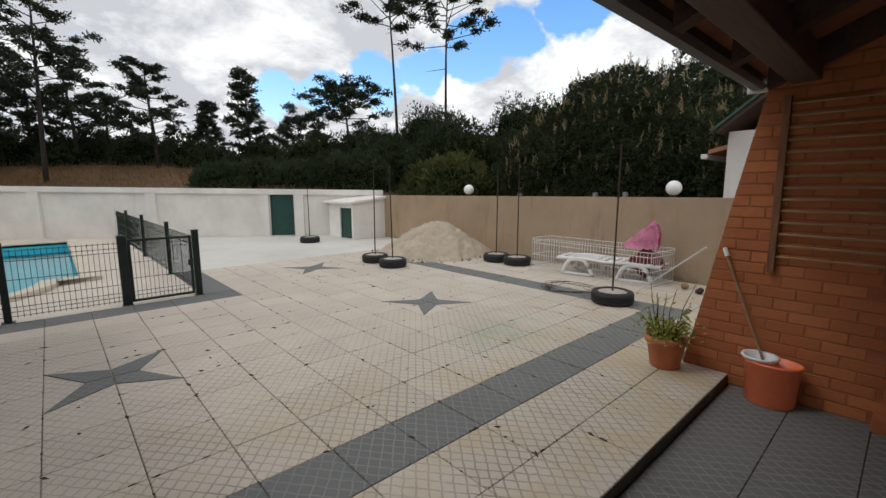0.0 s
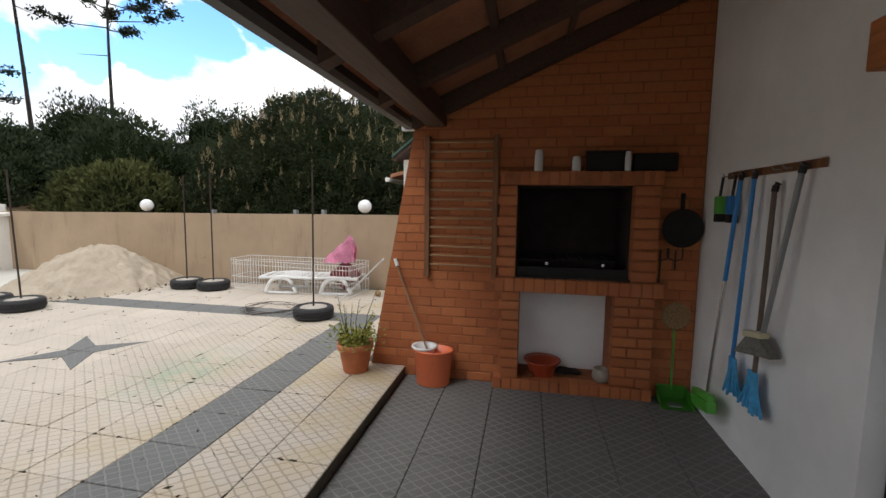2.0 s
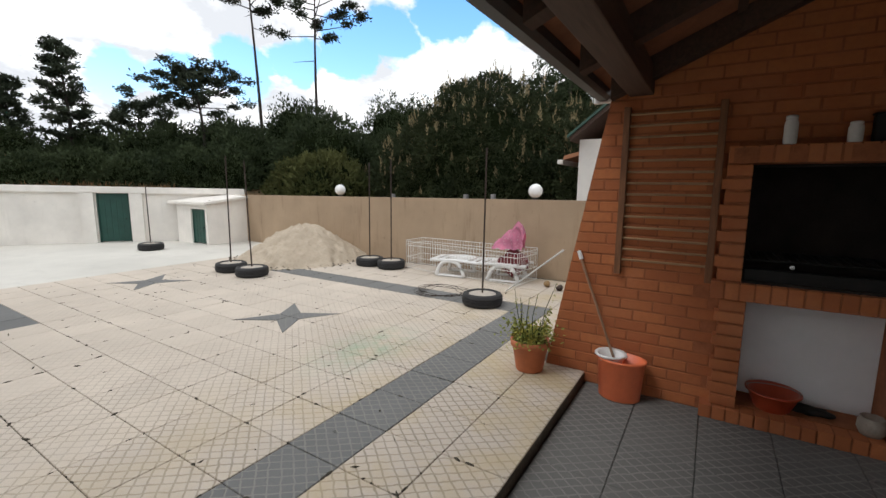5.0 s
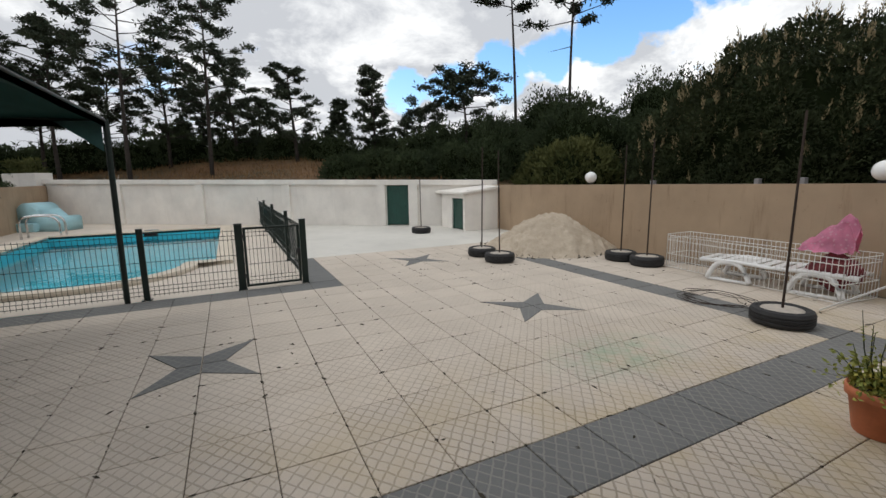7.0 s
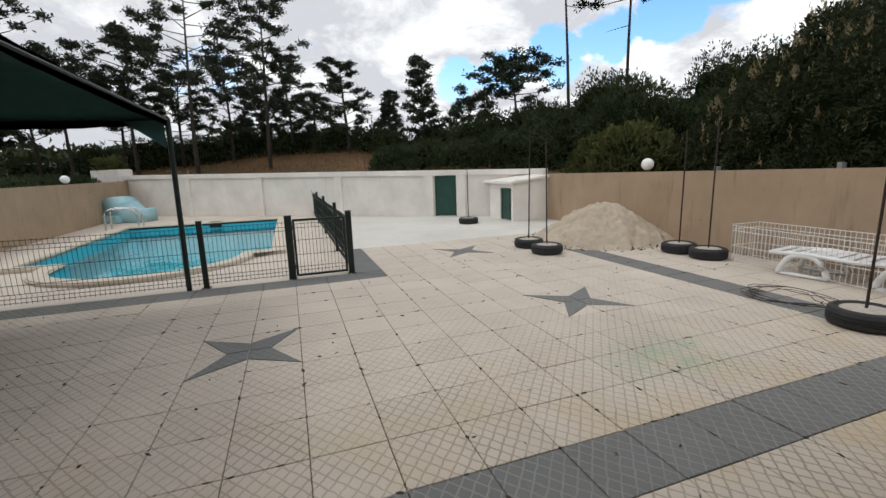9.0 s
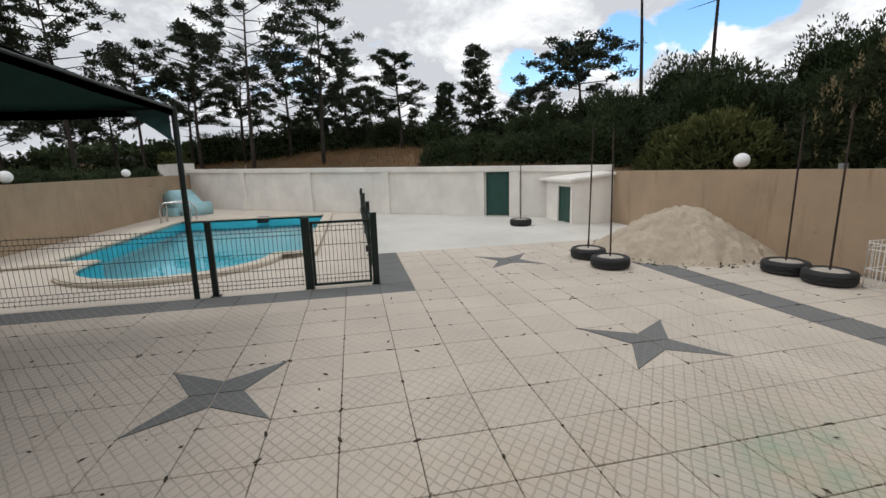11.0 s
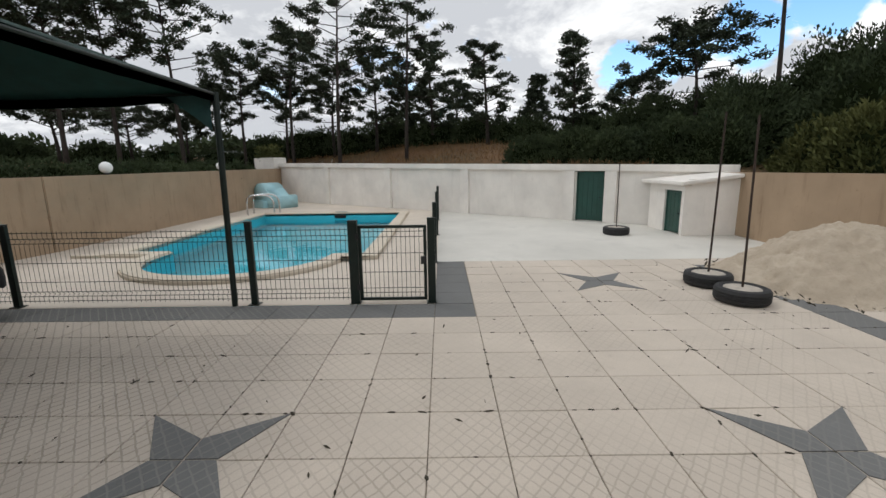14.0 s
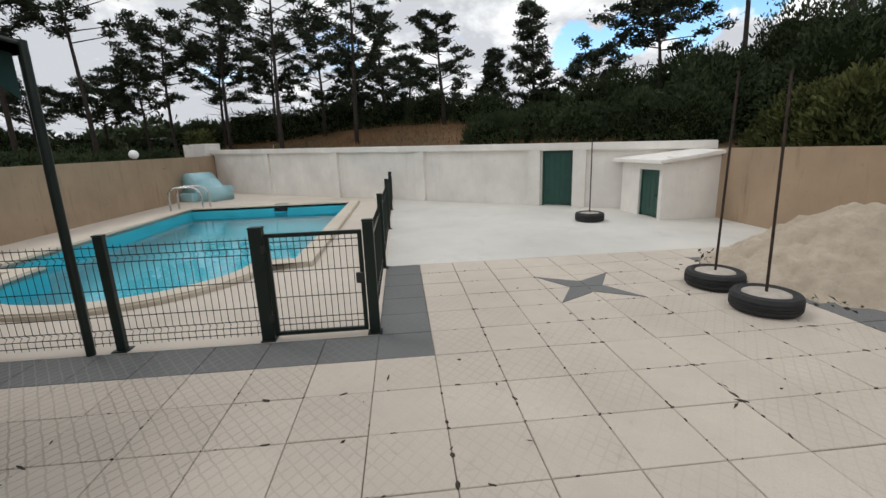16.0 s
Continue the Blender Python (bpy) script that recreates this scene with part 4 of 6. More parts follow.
bucket = thing("mop_bucket", "orange plastic mop bucket with a white wringer", "bucket", "", (3.405, -3.49, PORCH_Z))
bucket.scale = (0.92, 0.97, 1.08)
prof = [(0, 0.0), (0.122, 0.0), (0.134, 0.012), (0.152, 0.27), (0.162, 0.275), (0.162, 0.288), (0.146, 0.288), (0.126, 0.02), (0, 0.02)]
part("tub", lathe(B(), prof, 40, (0, 0, 0), 0.84, 1.12), M_ORANGE, bucket, "orange oval plastic tub", True)
wr = lathe(B(), [(0.05, 0.19), (0.08, 0.24), (0.10, 0.29), (0.118, 0.302), (0.114, 0.316), (0.09, 0.306), (0.066, 0.25), (0.05, 0.20), (0.0, 0.195)], 28, (-0.01, 0.075, 0))
part("wringer", wr, M_WPLASTIC, bucket, "white perforated wringer basket", True)
mop = thing("mop", "string mop standing in the bucket, brown handle", "mop", "", (0, 0, 0))
part("handle", cyl(B(), (3.405, -3.49, 0.08), (3.515, -3.13, 0.93), 0.0095, 0.0095, 10), M_MOPWOOD, mop, "brown wooden handle")
part("grip", cyl(B(), (3.512, -3.135, 0.925), (3.528, -3.108, 0.985), 0.017, 0.015, 10), M_WPLASTIC, mop, "white end grip")
part("mop_head", lathe(B(), [(0, 0.08), (0.035, 0.07), (0.045, 0.03), (0.03, 0.0), (0, 0.0)], 14, (3.405, -3.49, PORCH_Z + 0.026)), M_CERAMIC, mop, "grey-white strings", True)

# ---- house wall, door recess, porch roof ----
bm = B()
box(bm, 1.80, 3.80, -5.86, -5.59, -0.3, 3.4)
wall_house = structure("wall_house", bm, M_HOUSE, "smooth white house wall under the porch roof", "wall")
bm = B()
box(bm, -6.4, 0.42, -5.86, -5.59, -0.3, 3.4)
structure("wall_house_2", bm, M_HOUSE, "smooth white house wall beside the door", "wall")
bm = B()
box(bm, 0.42, 1.80, -5.90, -5.60, 2.02, 3.4)
structure("wall_house_3", bm, M_HOUSE, "white wall above the door", "wall")
bm = B()
box(bm, 0.42, 1.80, -6.1, -5.74, -0.3, 2.02)
structure("wall_house_4", bm, M_HOUSE, "white back of the door recess", "wall")
bm = B()
box(bm, 0.30, 1.70, -5.86, -5.40, 1.95, 2.12, 0.008)
structure("lintel", bm, M_LINTEL, "reddish varnished wooden lintel over the door", "lintel")
door_3 = tagged(new("door_3"), "white house door with a dark pane in a black frame", "door", "", "structure")
door_3.matrix_world = pose(0.42, -5.73, PORCH_Z)
leaf = part("leaf", box(B(), 0.085, 1.295, 0.0, 0.028, 0.01, 0.98, 0.005), M_HOUSE, door_3)
part("panel", box(B(), 0.20, 1.18, 0.028, 0.036, 0.12, 0.84, 0.004), M_HOUSE, leaf)
part("pane", box(B(), 0.085, 1.295, 0.004, 0.020, 1.0, 2.01), M_CARGLASS, door_3, "dark glass pane")
for x0, x1, z0, z1 in ((0.003, 0.08, 0.0, 2.09), (1.30, 1.377, 0.0, 2.09), (0.081, 1.299, 2.02, 2.09), (0.081, 1.299, 0.981, 0.999)):
    part("door_frame", box(B(), x0, x1, 0.0, 0.045, z0, z1, 0.005), M_TRIM, door_3, "black door frame")
part("handle", cyl(B(), (0.16, 0.028, 0.90), (0.16, 0.10, 0.90), 0.014), M_STEEL, door_3)


RX0 = -1.4    # near end of the porch roof; unseen, set short to let in sky light


def soffit(y):
    return 2.33 + 0.43 * (-3.5 - y)


def rake(bm, x0, x1, ya, yb, da, db):
    """Sloping piece between heights soffit + da and soffit + db."""
    v = [bm.verts.new(c) for c in ((x0, ya, soffit(ya) + da), (x1, ya, soffit(ya) + da), (x1, yb, soffit(yb) + da), (x0, yb, soffit(yb) + da),
                                   (x0, ya, soffit(ya) + db), (x1, ya, soffit(ya) + db), (x1, yb, soffit(yb) + db), (x0, yb, soffit(yb) + db))]
    for f in ((3, 2, 1, 0), (4, 5, 6, 7), (0, 1, 5, 4), (1, 2, 6, 5), (2, 3, 7, 6), (3, 0, 4, 7)):
        bm.faces.new([v[k] for k in f])
    return bm


ceiling = structure("ceiling", rake(B(), RX0, 3.90, -3.22, -5.95, 0.0, 0.10), M_CLAYTILE, "terracotta tile underside of the porch roof", "ceiling")
bm = B()
for k in range(60):
    x = RX0 + k * 0.172
    if x > 3.7:
        break
    ya, yb = -3.16, -5.95
    tube(bm, [(x + 0.086, ya, soffit(ya) + 0.13), (x + 0.086, yb, soffit(yb) + 0.13)], 0.085, 8)
tagged(obj("roof_tiles", bm, M_ROOFTILE, True), "rows of terracotta roof tiles on the porch", "roof", "", "stuff")
for x in (3.44, 2.62, 1.80, 0.98, 0.16, -0.66, -1.33):
    bm = rake(B(), x - 0.05, x + 0.05, -3.30, -5.585, -0.15, -0.002)
    structure("rafter", bm, M_BEAM, "dark stained sloping rafter", "rafter")
for y0, y1 in ((-4.55, -4.50), (-4.05, -4.0), (-5.05, -5.0)):
    structure("batten", rake(B(), RX0, 3.9, y0, y1, -0.03, -0.003), M_BEAM, "dark roof batten across the rafters", "batten")
bm = box(B(), RX0, 3.549, -3.56, -3.40, 2.125, 2.30, 0.008)
structure("porch_beam", bm, M_BEAM, "heavy dark front beam of the porch", "beam")
bm = box(B(), RX0 + 0.05, RX0 + 0.23, -3.57, -3.39, PORCH_Z, 2.12, 0.008)
structure("porch_post", bm, M_BEAM, "dark wooden porch post", "post")
bm = B()
prof = [(-3.24, 2.26), (-3.24, 2.17), (-3.21, 2.145), (-3.15, 2.145), (-3.12, 2.17), (-3.12, 2.27), (-3.13, 2.27), (-3.13, 2.175), (-3.155, 2.155), (-3.205, 2.155), (-3.228, 2.175), (-3.228, 2.26)]
a = [bm.verts.new((RX0, y, z)) for y, z in prof]
b = [bm.verts.new((3.72, y, z)) for y, z in prof]
for i in range(len(prof)):
    bm.faces.new((a[i], a[(i + 1) % len(prof)], b[(i + 1) % len(prof)], b[i]))
structure("gutter", bm, M_GUTTER, "dark metal gutter along the porch eave", "gutter")
structure("gutter_end", box(B(), 3.715, 3.76, -3.25, -3.11, 2.13, 2.275, 0.006), M_WPLASTIC, "pale gutter end cap", "gutter")

# ---- brick end wall with the barbecue ----
WX = 3.5505


def wall_edge(z):
    return -2.875 - 0.19 * max(0.0, z)


FIRE = (-5.07, -4.17, 0.885, 1.635)
NICHE = (-4.95, -4.21, 0.015, 0.755)
bm = B()
outline = [(wall_edge(-0.2), -0.2), (wall_edge(0), 0), (wall_edge(2.3), 2.3), (-3.6, 2.55), (-5.6, 3.4), (-5.6, -0.2)]
loops = [outline] + [[(h[0], h[2]), (h[1], h[2]), (h[1], h[3]), (h[0], h[3])] for h in (FIRE, NICHE)]
es = []
for loop in loops:
    vs = [bm.verts.new((WX, y, z)) for y, z in loop]
    es += [bm.edges.new((vs[i], vs[(i + 1) % len(vs)])) for i in range(len(vs))]
bmesh.ops.triangle_fill(bm, edges=es, use_beauty=True)
r = bmesh.ops.extrude_face_region(bm, geom=list(bm.faces))
bmesh.ops.translate(bm, verts=[v for v in r["geom"] if isinstance(v, bmesh.types.BMVert)], vec=(0.24, 0, 0))
wall_brick = structure("wall_brick", bm, M_MORTAR, "orange-red brick end wall with a raking edge", "wall")

bbq = thing("brick_barbecue", "built-in red brick barbecue with an open firebox", "barbecue")
y0, y1, z0, z1 = FIRE
for q in ((3.80, 4.16, y0 - 0.1, y1 + 0.1, z0 - 0.1, z0), (3.80, 4.16, y0 - 0.1, y1 + 0.1, z1, z1 + 0.1), (3.80, 4.16, y0 - 0.1, y0, z0, z1), (3.80, 4.16, y1, y1 + 0.1, z0, z1), (4.10, 4.16, y0, y1, z0, z1),
          (3.47, 3.80, y0 + 0.001, y1 - 0.001, z0 - 0.03, z0 + 0.004), (3.566, 3.80, y0 + 0.001, y0 + 0.012, z0, z1), (3.566, 3.80, y1 - 0.012, y1 - 0.001, z0, z1), (3.566, 3.80, y0, y1, z1 - 0.012, z1 - 0.001)):
    part("firebox_panel", box(B(), *q), M_SOOT, bbq)
bm = B()
for k in range(17):
    y = y0 + 0.05 + k * (y1 - y0 - 0.1) / 16
    cyl(bm, (3.56, y, 1.02), (4.02, y, 1.02), 0.005, None, 6)
for x in (3.56, 4.02):
    cyl(bm, (x, y0 + 0.02, 1.02), (x, y1 - 0.02, 1.02), 0.008, None, 6)
part("grill", bm, M_BLACK, bbq, "black iron grill")
part("ash_rail", box(B(), 3.50, 3.53, y0 + 0.01, y1 - 0.01, 0.89, 0.965, 0.006), M_BLACK, bbq, "black iron ash rail")
for y in (-4.42, -4.86):
    part("knob", cyl(B(), (3.495, y, 1.0), (3.47, y, 1.0), 0.013), M_STEEL, bbq)
bm = B()
box(bm, 3.80, 3.84, NICHE[0] - 0.1, NICHE[1] + 0.1, -0.1, 0.85)
part("niche_back", bm, M_HOUSE, bbq, "white plastered niche back")
part("core", box(B(), 3.44, 3.80, NICHE[0] - 0.3, NICHE[1] + 0.18, PORCH_Z, 0.006), M_MORTAR, bbq)
part("core", box(B(), 3.472, 3.564, -5.255, -4.955, 0.0, 0.76), M_MORTAR, bbq)
part("core", box(B(), 3.472, 3.564, -4.205, -4.065, 0.0, 0.76), M_MORTAR, bbq)
part("core", box(B(), 3.472, 3.564, -5.255, -5.075, 0.87, 1.64), M_MORTAR, bbq)
part("core", box(B(), 3.472, 3.564, -4.165, -4.035, 0.87, 1.64), M_MORTAR, bbq)
part("core", box(B(), 3.42, 3.80, -5.29, -4.02, 0.765, 0.868), M_MORTAR, bbq)
part("core", box(B(), 3.43, 3.564, -5.25, -4.06, 1.642, 1.735), M_MORTAR, bbq)

BRICK_MESHES = {}


def brick(parent, x, y, z, dx, dy, dz):
    """One brick with worn arrises; pieces of one size share their mesh."""
    key = (round(dx, 3), round(dy, 3), round(dz, 3))
    if key not in BRICK_MESHES:
        bm = bmesh.new()
        bmesh.ops.create_cube(bm, size=1.0)
        for v in bm.verts:
            v.co = Vector((v.co.x * dx, v.co.y * dy, v.co.z * dz))
        fr = [e for e in bm.edges if all(v.co.x < 0 for v in e.verts)]
        bmesh.ops.bevel(bm, geom=fr, offset=0.003, segments=1, affect='EDGES')
        me = bpy.data.meshes.new("brick")
        bm.to_mesh(me)
        bm.free()
        me.materials.append(M_BRICK)
        BRICK_MESHES[key] = me
    ob = new("brick", BRICK_MESHES[key])
    ob.parent = parent
    ob.location = (x + brng.uniform(-0.001, 0.001), y, z)
    ob.rotation_euler = (brng.gauss(0, 0.004), 0, brng.gauss(0, 0.004))
    return ob


brng = random.Random(21)
CH = 0.081
# soldier courses of mantel, shelf and plinth
for zc, h, ya, yb, xf, dep in ((1.692, 0.106, -5.27, -4.03, 3.43, 0.12), (0.819, 0.112, -5.31, -4.0, 3.415, 0.14), (-0.034, 0.09, -5.27, -4.0, 3.425, 0.12)):
    k = 16
    for i in range(k):
        w = (yb - ya) / k
        brick(bbq, xf + dep / 2, ya + (i + 0.5) * w, zc, dep, round(w - 0.008, 3), h)
# stacked pillars and legs
for ya, yb, za, zb in ((-4.17, -4.03, 0.876, 1.638), (-5.26, -5.07, 0.876, 1.638), (-4.21, -4.06, 0.012, 0.76), (-5.26, -4.95, 0.012, 0.76)):
    nrow = int(round((zb - za) / CH))
    for i in range(nrow):
        w = (yb - ya) - 0.004
        if w > 0.25:
            f = 0.62 if i % 2 else 0.38
            brick(bbq, 3.455 + 0.05, ya + w * f / 2, za + (i + 0.5) * (zb - za) / nrow, 0.1, round(w * f - 0.008, 3), 0.068)
            brick(bbq, 3.455 + 0.05, yb - w * (1 - f) / 2, za + (i + 0.5) * (zb - za) / nrow, 0.1, round(w * (1 - f) - 0.008, 3), 0.068)
        else:
            tooth = 0.022 if i % 2 and ya > -4.3 else 0.0
            brick(bbq, 3.455 + 0.05 + (0.004 if i % 2 else 0), (ya + yb + tooth) / 2, za + (i + 0.5) * (zb - za) / nrow, 0.1, round(w + tooth, 3), 0.068)
# running bond of the wall; the upper courses under the roof stay joined
rest = B()
row = 0
z = PORCH_Z + CH / 2
count = 0
while z < 3.2:
    left = wall_edge(z)
    y = left
    first = True
    while y > -5.585:
        w = 0.222 if not (first and row % 2) else 0.107
        ye = max(y - w, -5.588)
        first = False
        ym = (y + ye) / 2
        hid = (-5.28 < ym < -4.0 and (z < 1.76)) and not (ym > -4.05 and z < 0.7)
        if z < 0.76 and -4.06 > ym > -5.26:
            hid = True
        if z > soffit(ym) + 0.02:
            hid = True
        if not hid and y - ye > 0.03:
            if z > 2.15 and count > 200 or count > 270:
                box(rest, 3.5465, 3.60, ye + 0.0055, y - 0.0055, z - 0.0345, z + 0.0345)
            else:
                brick(wall_brick, 3.5735, ym, z, 0.054, round(y - ye - 0.011, 3), 0.069)
                count += 1
        y = ye - 0.0
    z += CH
    row += 1
k2 = part("upper_bricks", rest, M_BRICK, wall_brick)
tagged(k2, "", "", "", "stuff")

# things on and in the barbecue


def jar(x, y, z, r, h, label, mt):
    j = thing("jar", label, "jar", "jars on the mantel", (x, y, z))
    part("body", lathe(B(), [(0, 0), (r * 0.9, 0), (r, h * 0.08), (r, h * 0.72), (r * 0.8, h * 0.84), (r * 0.8, h * 0.86), (0, h * 0.86)], 20), mt, j, "", True)
    part("lid", lathe(B(), [(0, h * 0.86), (r * 0.86, h * 0.86), (r * 0.86, h * 0.97), (r * 0.5, h), (0, h)], 20), mt, j, "", True)
    return j


jar(3.455, -4.33, 1.746, 0.034, 0.17, "tall pale ceramic jar", M_CERAMIC)
jar(3.455, -4.62, 1.746, 0.034, 0.115, "short white printed jar", M_CERAMIC)
jar(3.445, -5.0, 1.746, 0.022, 0.15, "slim pale bottle jar", M_CERAMIC)
tray = thing("tray", "black roasting tins standing on the mantel", "tin", "", (0, 0, 0))
part("tin", box(B(), 3.47, 3.536, -5.03, -4.70, 1.746, 1.895, 0.012), M_BLACK, tray)
part("tin", box(B(), 3.475, 3.536, -5.37, -5.05, 1.746, 1.885, 0.012), M_BLACK, tray)
part("rim", box(B(), 3.462, 3.538, -5.035, -4.695, 1.895, 1.905, 0.004), M_BLACK, tray)
basin = thing("basin", "orange-red plastic basin in the niche", "basin", "", (3.62, -4.42, 0.007))
part("bowl", lathe(B(), [(0, 0), (0.09, 0), (0.10, 0.01), (0.145, 0.12), (0.158, 0.125), (0.158, 0.134), (0.14, 0.132), (0.095, 0.016), (0, 0.014)], 32), M_REDPL, basin, "", True)
part("bail", tube(B(), [(0.0, 0.15 * math.cos(a), 0.13 + 0.04 * math.sin(a)) for a in [math.pi * k / 10 for k in range(11)]], 0.003, 5), M_GREY, basin)
clay = thing("clay_pot", "small brown-grey clay pot on the niche floor", "pot", "", (3.55, -4.90, 0.007))
clay.scale = (0.85, 0.85, 0.85)
part("body", lathe(B(), [(0, 0), (0.06, 0), (0.085, 0.05), (0.082, 0.10), (0.066, 0.125), (0.07, 0.135), (0.058, 0.135), (0.05, 0.11), (0, 0.10)], 26), M_RAWCLAY, clay, "", True)
bm = ball(B(), (0, 0, 0), 0.07, 3, (0.8, 1.5, 0.5))
for v in bm.verts:
    v.co += v.co.normalized() * 0.03 * noise.noise(v.co * 22)
ob = tagged(obj("charcoal_lump", bm, M_BLACK), "dark charcoal lump on the niche floor", "charcoal")
ob.location = (3.66, -4.64, 0.035)

# slatted rack on the wall
rack = thing("wall_rack", "varnished wooden rack with thin rods on the brick wall", "rack", "", (0, 0, 0))
for y in (-3.40, -3.985):
    part("stile", box(B(), 3.505, 3.548, y - 0.022, y + 0.022, 0.84, 2.05, 0.004), M_RACKWOOD, rack)
for k in range(14):
    z = 0.95 + k * 0.0805
    part("rod", cyl(B(), (3.525, -3.42, z), (3.525 + 0.004 * math.sin(k * 2), -3.965, z - 0.004 * math.sin(k)), 0.009, None, 8), M_RODWOOD, rack)

# ironware hanging right of the firebox
for y, z0, z1 in ((-5.30, 0.87, 1.13), (-5.41, 0.98, 1.13)):
    tool = thing("fire_tool", "black iron fire tool hanging on the bricks", "fire tool", "fire tools", (0, 0, 0))
    part("shank", cyl(B(), (3.535, y, z0), (3.535, y, z1), 0.007, None, 8), M_POLE, tool)
    part("fork", tube(B(), [(3.535, y - 0.05, z1 + 0.02), (3.535, y - 0.05, z1 - 0.06), (3.535, y, z1 - 0.085), (3.535, y + 0.05, z1 - 0.06), (3.535, y + 0.05, z1 + 0.02)], 0.006, 6), M_POLE, tool)
pan = thing("black_pan", "large sooty pan hanging on the bricks", "pan", "", (3.530, -5.43, 1.31))
bm = lathe(B(), [(0, 0), (0.11, 0.0), (0.135, 0.02), (0.15, 0.055), (0.143, 0.055), (0.128, 0.026), (0, 0.012)], 30)
bmesh.ops.rotate(bm, cent=(0, 0, 0), matrix=Matrix.Rotation(radians(-90), 3, 'Y'), verts=bm.verts)
part("bowl", bm, M_BLACK, pan, "", True)
part("handle", box(B(), -0.03, -0.008, -0.014, 0.014, 0.13, 0.27, 0.004), M_BLACK, pan)
hat = thing("wicker_tray", "round straw tray hanging on the bricks", "straw tray", "", (3.530, -5.435, 0.613))
hat.scale = (0.8, 0.82, 0.82)
bm = lathe(B(), [(0, 0.0), (0.10, 0.0), (0.13, 0.02), (0.135, 0.028), (0.125, 0.028), (0.09, 0.012), (0, 0.012)], 30)
bmesh.ops.rotate(bm, cent=(0, 0, 0), matrix=Matrix.Rotation(radians(-90), 3, 'Y'), verts=bm.verts)
part("weave", bm, M_WICKER, hat, "", True)
dp = thing("dustpan", "lime green long-handled dustpan by the brick wall", "dustpan", "", (3.42, -5.43, PORCH_Z))
dp.scale = (0.8, 0.8, 0.85)
bm = B()
v = [bm.verts.new(c) for c in ((-0.13, -0.15, 0.005), (-0.13, 0.15, 0.005), (0.10, 0.13, 0.03), (0.10, -0.13, 0.03), (-0.10, -0.155, 0.09), (-0.10, 0.155, 0.09), (0.11, 0.135, 0.15), (0.11, -0.135, 0.15))]
for f in ((0, 3, 2, 1), (2, 3, 7, 6), (0, 4, 7, 3), (1, 2, 6, 5)):
    bm.faces.new([v[k] for k in f])
r = bmesh.ops.solidify(bm, geom=list(bm.faces), thickness=0.006)
part("pan", bm, M_LIME, dp)
part("handle", cyl(B(), (0.10, 0.0, 0.10), (0.15, -0.01, 0.84), 0.010, None, 8), M_LIME, dp)
part("grip", cyl(B(), (0.148, -0.01, 0.82), (0.152, -0.01, 0.90), 0.013, None, 8), M_WPLASTIC, dp)
part("heel", box(B(), -0.08, 0.08, -0.06, 0.06, 0.0, 0.02, 0.006), M_GREY, dp)

# broom holder and brooms on the white wall
WY = -5.588
holder = thing("broom_holder", "brown wooden broom holder on the white wall", "broom holder", "", (0, 0, 0))
part("rail", box(B(), 2.155, 3.12, WY, WY + 0.02, 1.662, 1.705, 0.004), M_RACKWOOD, holder)
for x in (2.25, 2.40, 2.50, 2.70, 2.86, 2.97, 3.08):
    part("hook", tube(B(), [(x, WY + 0.018, 1.68), (x, WY + 0.05, 1.677), (x, WY + 0.065, 1.695)], 0.004, 6), M_GREY, holder)


def long_tool(name, label, category, top, bottom, r, mt, upper=None):
    """Handle hanging from the holder down the wall, its upper half in another colour if given."""
    tl = thing(name, label, category, "cleaning tools on the wall", (0, 0, 0))
    a, b = Vector(top), Vector(bottom)
    mid = a.lerp(b, 0.45)
    if upper:
        part("handle", cyl(B(), b, mid, r, None, 10), mt, tl)
        part("upper_handle", cyl(B(), mid, a, r * 1.15, None, 10), upper, tl)
    else:
        part("handle", cyl(B(), b, a, r, None, 10), mt, tl)
    part("hanger", tube(B(), [a, a + Vector((0, -0.005, 0.03)), a + Vector((0, -0.015, 0.045))], r * 1.3, 8), M_TRIM, tl)
    return tl


br = long_tool("broom", "broom with lime green bristles and a blue-topped steel handle", "broom", (2.863, WY + 0.05, 1.64), (3.02, WY + 0.08, 0.215), 0.0115, M_STEEL, M_BLUE)
m = pose(3.03, WY + 0.10, 0.165, 0, 13, -4)
part("head", box(B(), -0.17, 0.17, -0.02, 0.025, 0.0, 0.045, 0.01, m), M_LIME, br, "lime green head")
bm = B()
for k in range(34):
    x = -0.165 + k * 0.0098
    box(bm, x, x + 0.006, -0.028, 0.03, -0.075, 0.0, 0, m)
part("bristles", bm, M_LIME, br)
mp = long_tool("flat_mop", "mop with blue strips and a blue handle", "mop", (2.70, WY + 0.05, 1.64), (2.76, WY + 0.06, 0.50), 0.0125, M_BLUE)
rng = random.Random(5)
bm = B()
for k in range(30):
    x = 2.755 + rng.gauss(0, 0.042)
    cyl(bm, (2.76 + rng.gauss(0, 0.012), WY + 0.06, 0.55), (x, WY + 0.05 + rng.uniform(-0.02, 0.03), 0.31 + rng.uniform(0, 0.04)), 0.009, 0.007, 5)
tagged(part("fringe", bm, M_LBLUE, mp, "blue cloth strips"), "blue cloth strips", "", "", "stuff")
mp2 = long_tool("string_mop", "brown-handled mop with light blue strips", "mop", (2.498, WY + 0.04, 1.56), (2.515, WY + 0.05, 0.50), 0.0135, M_OLDWOOD)
bm = B()
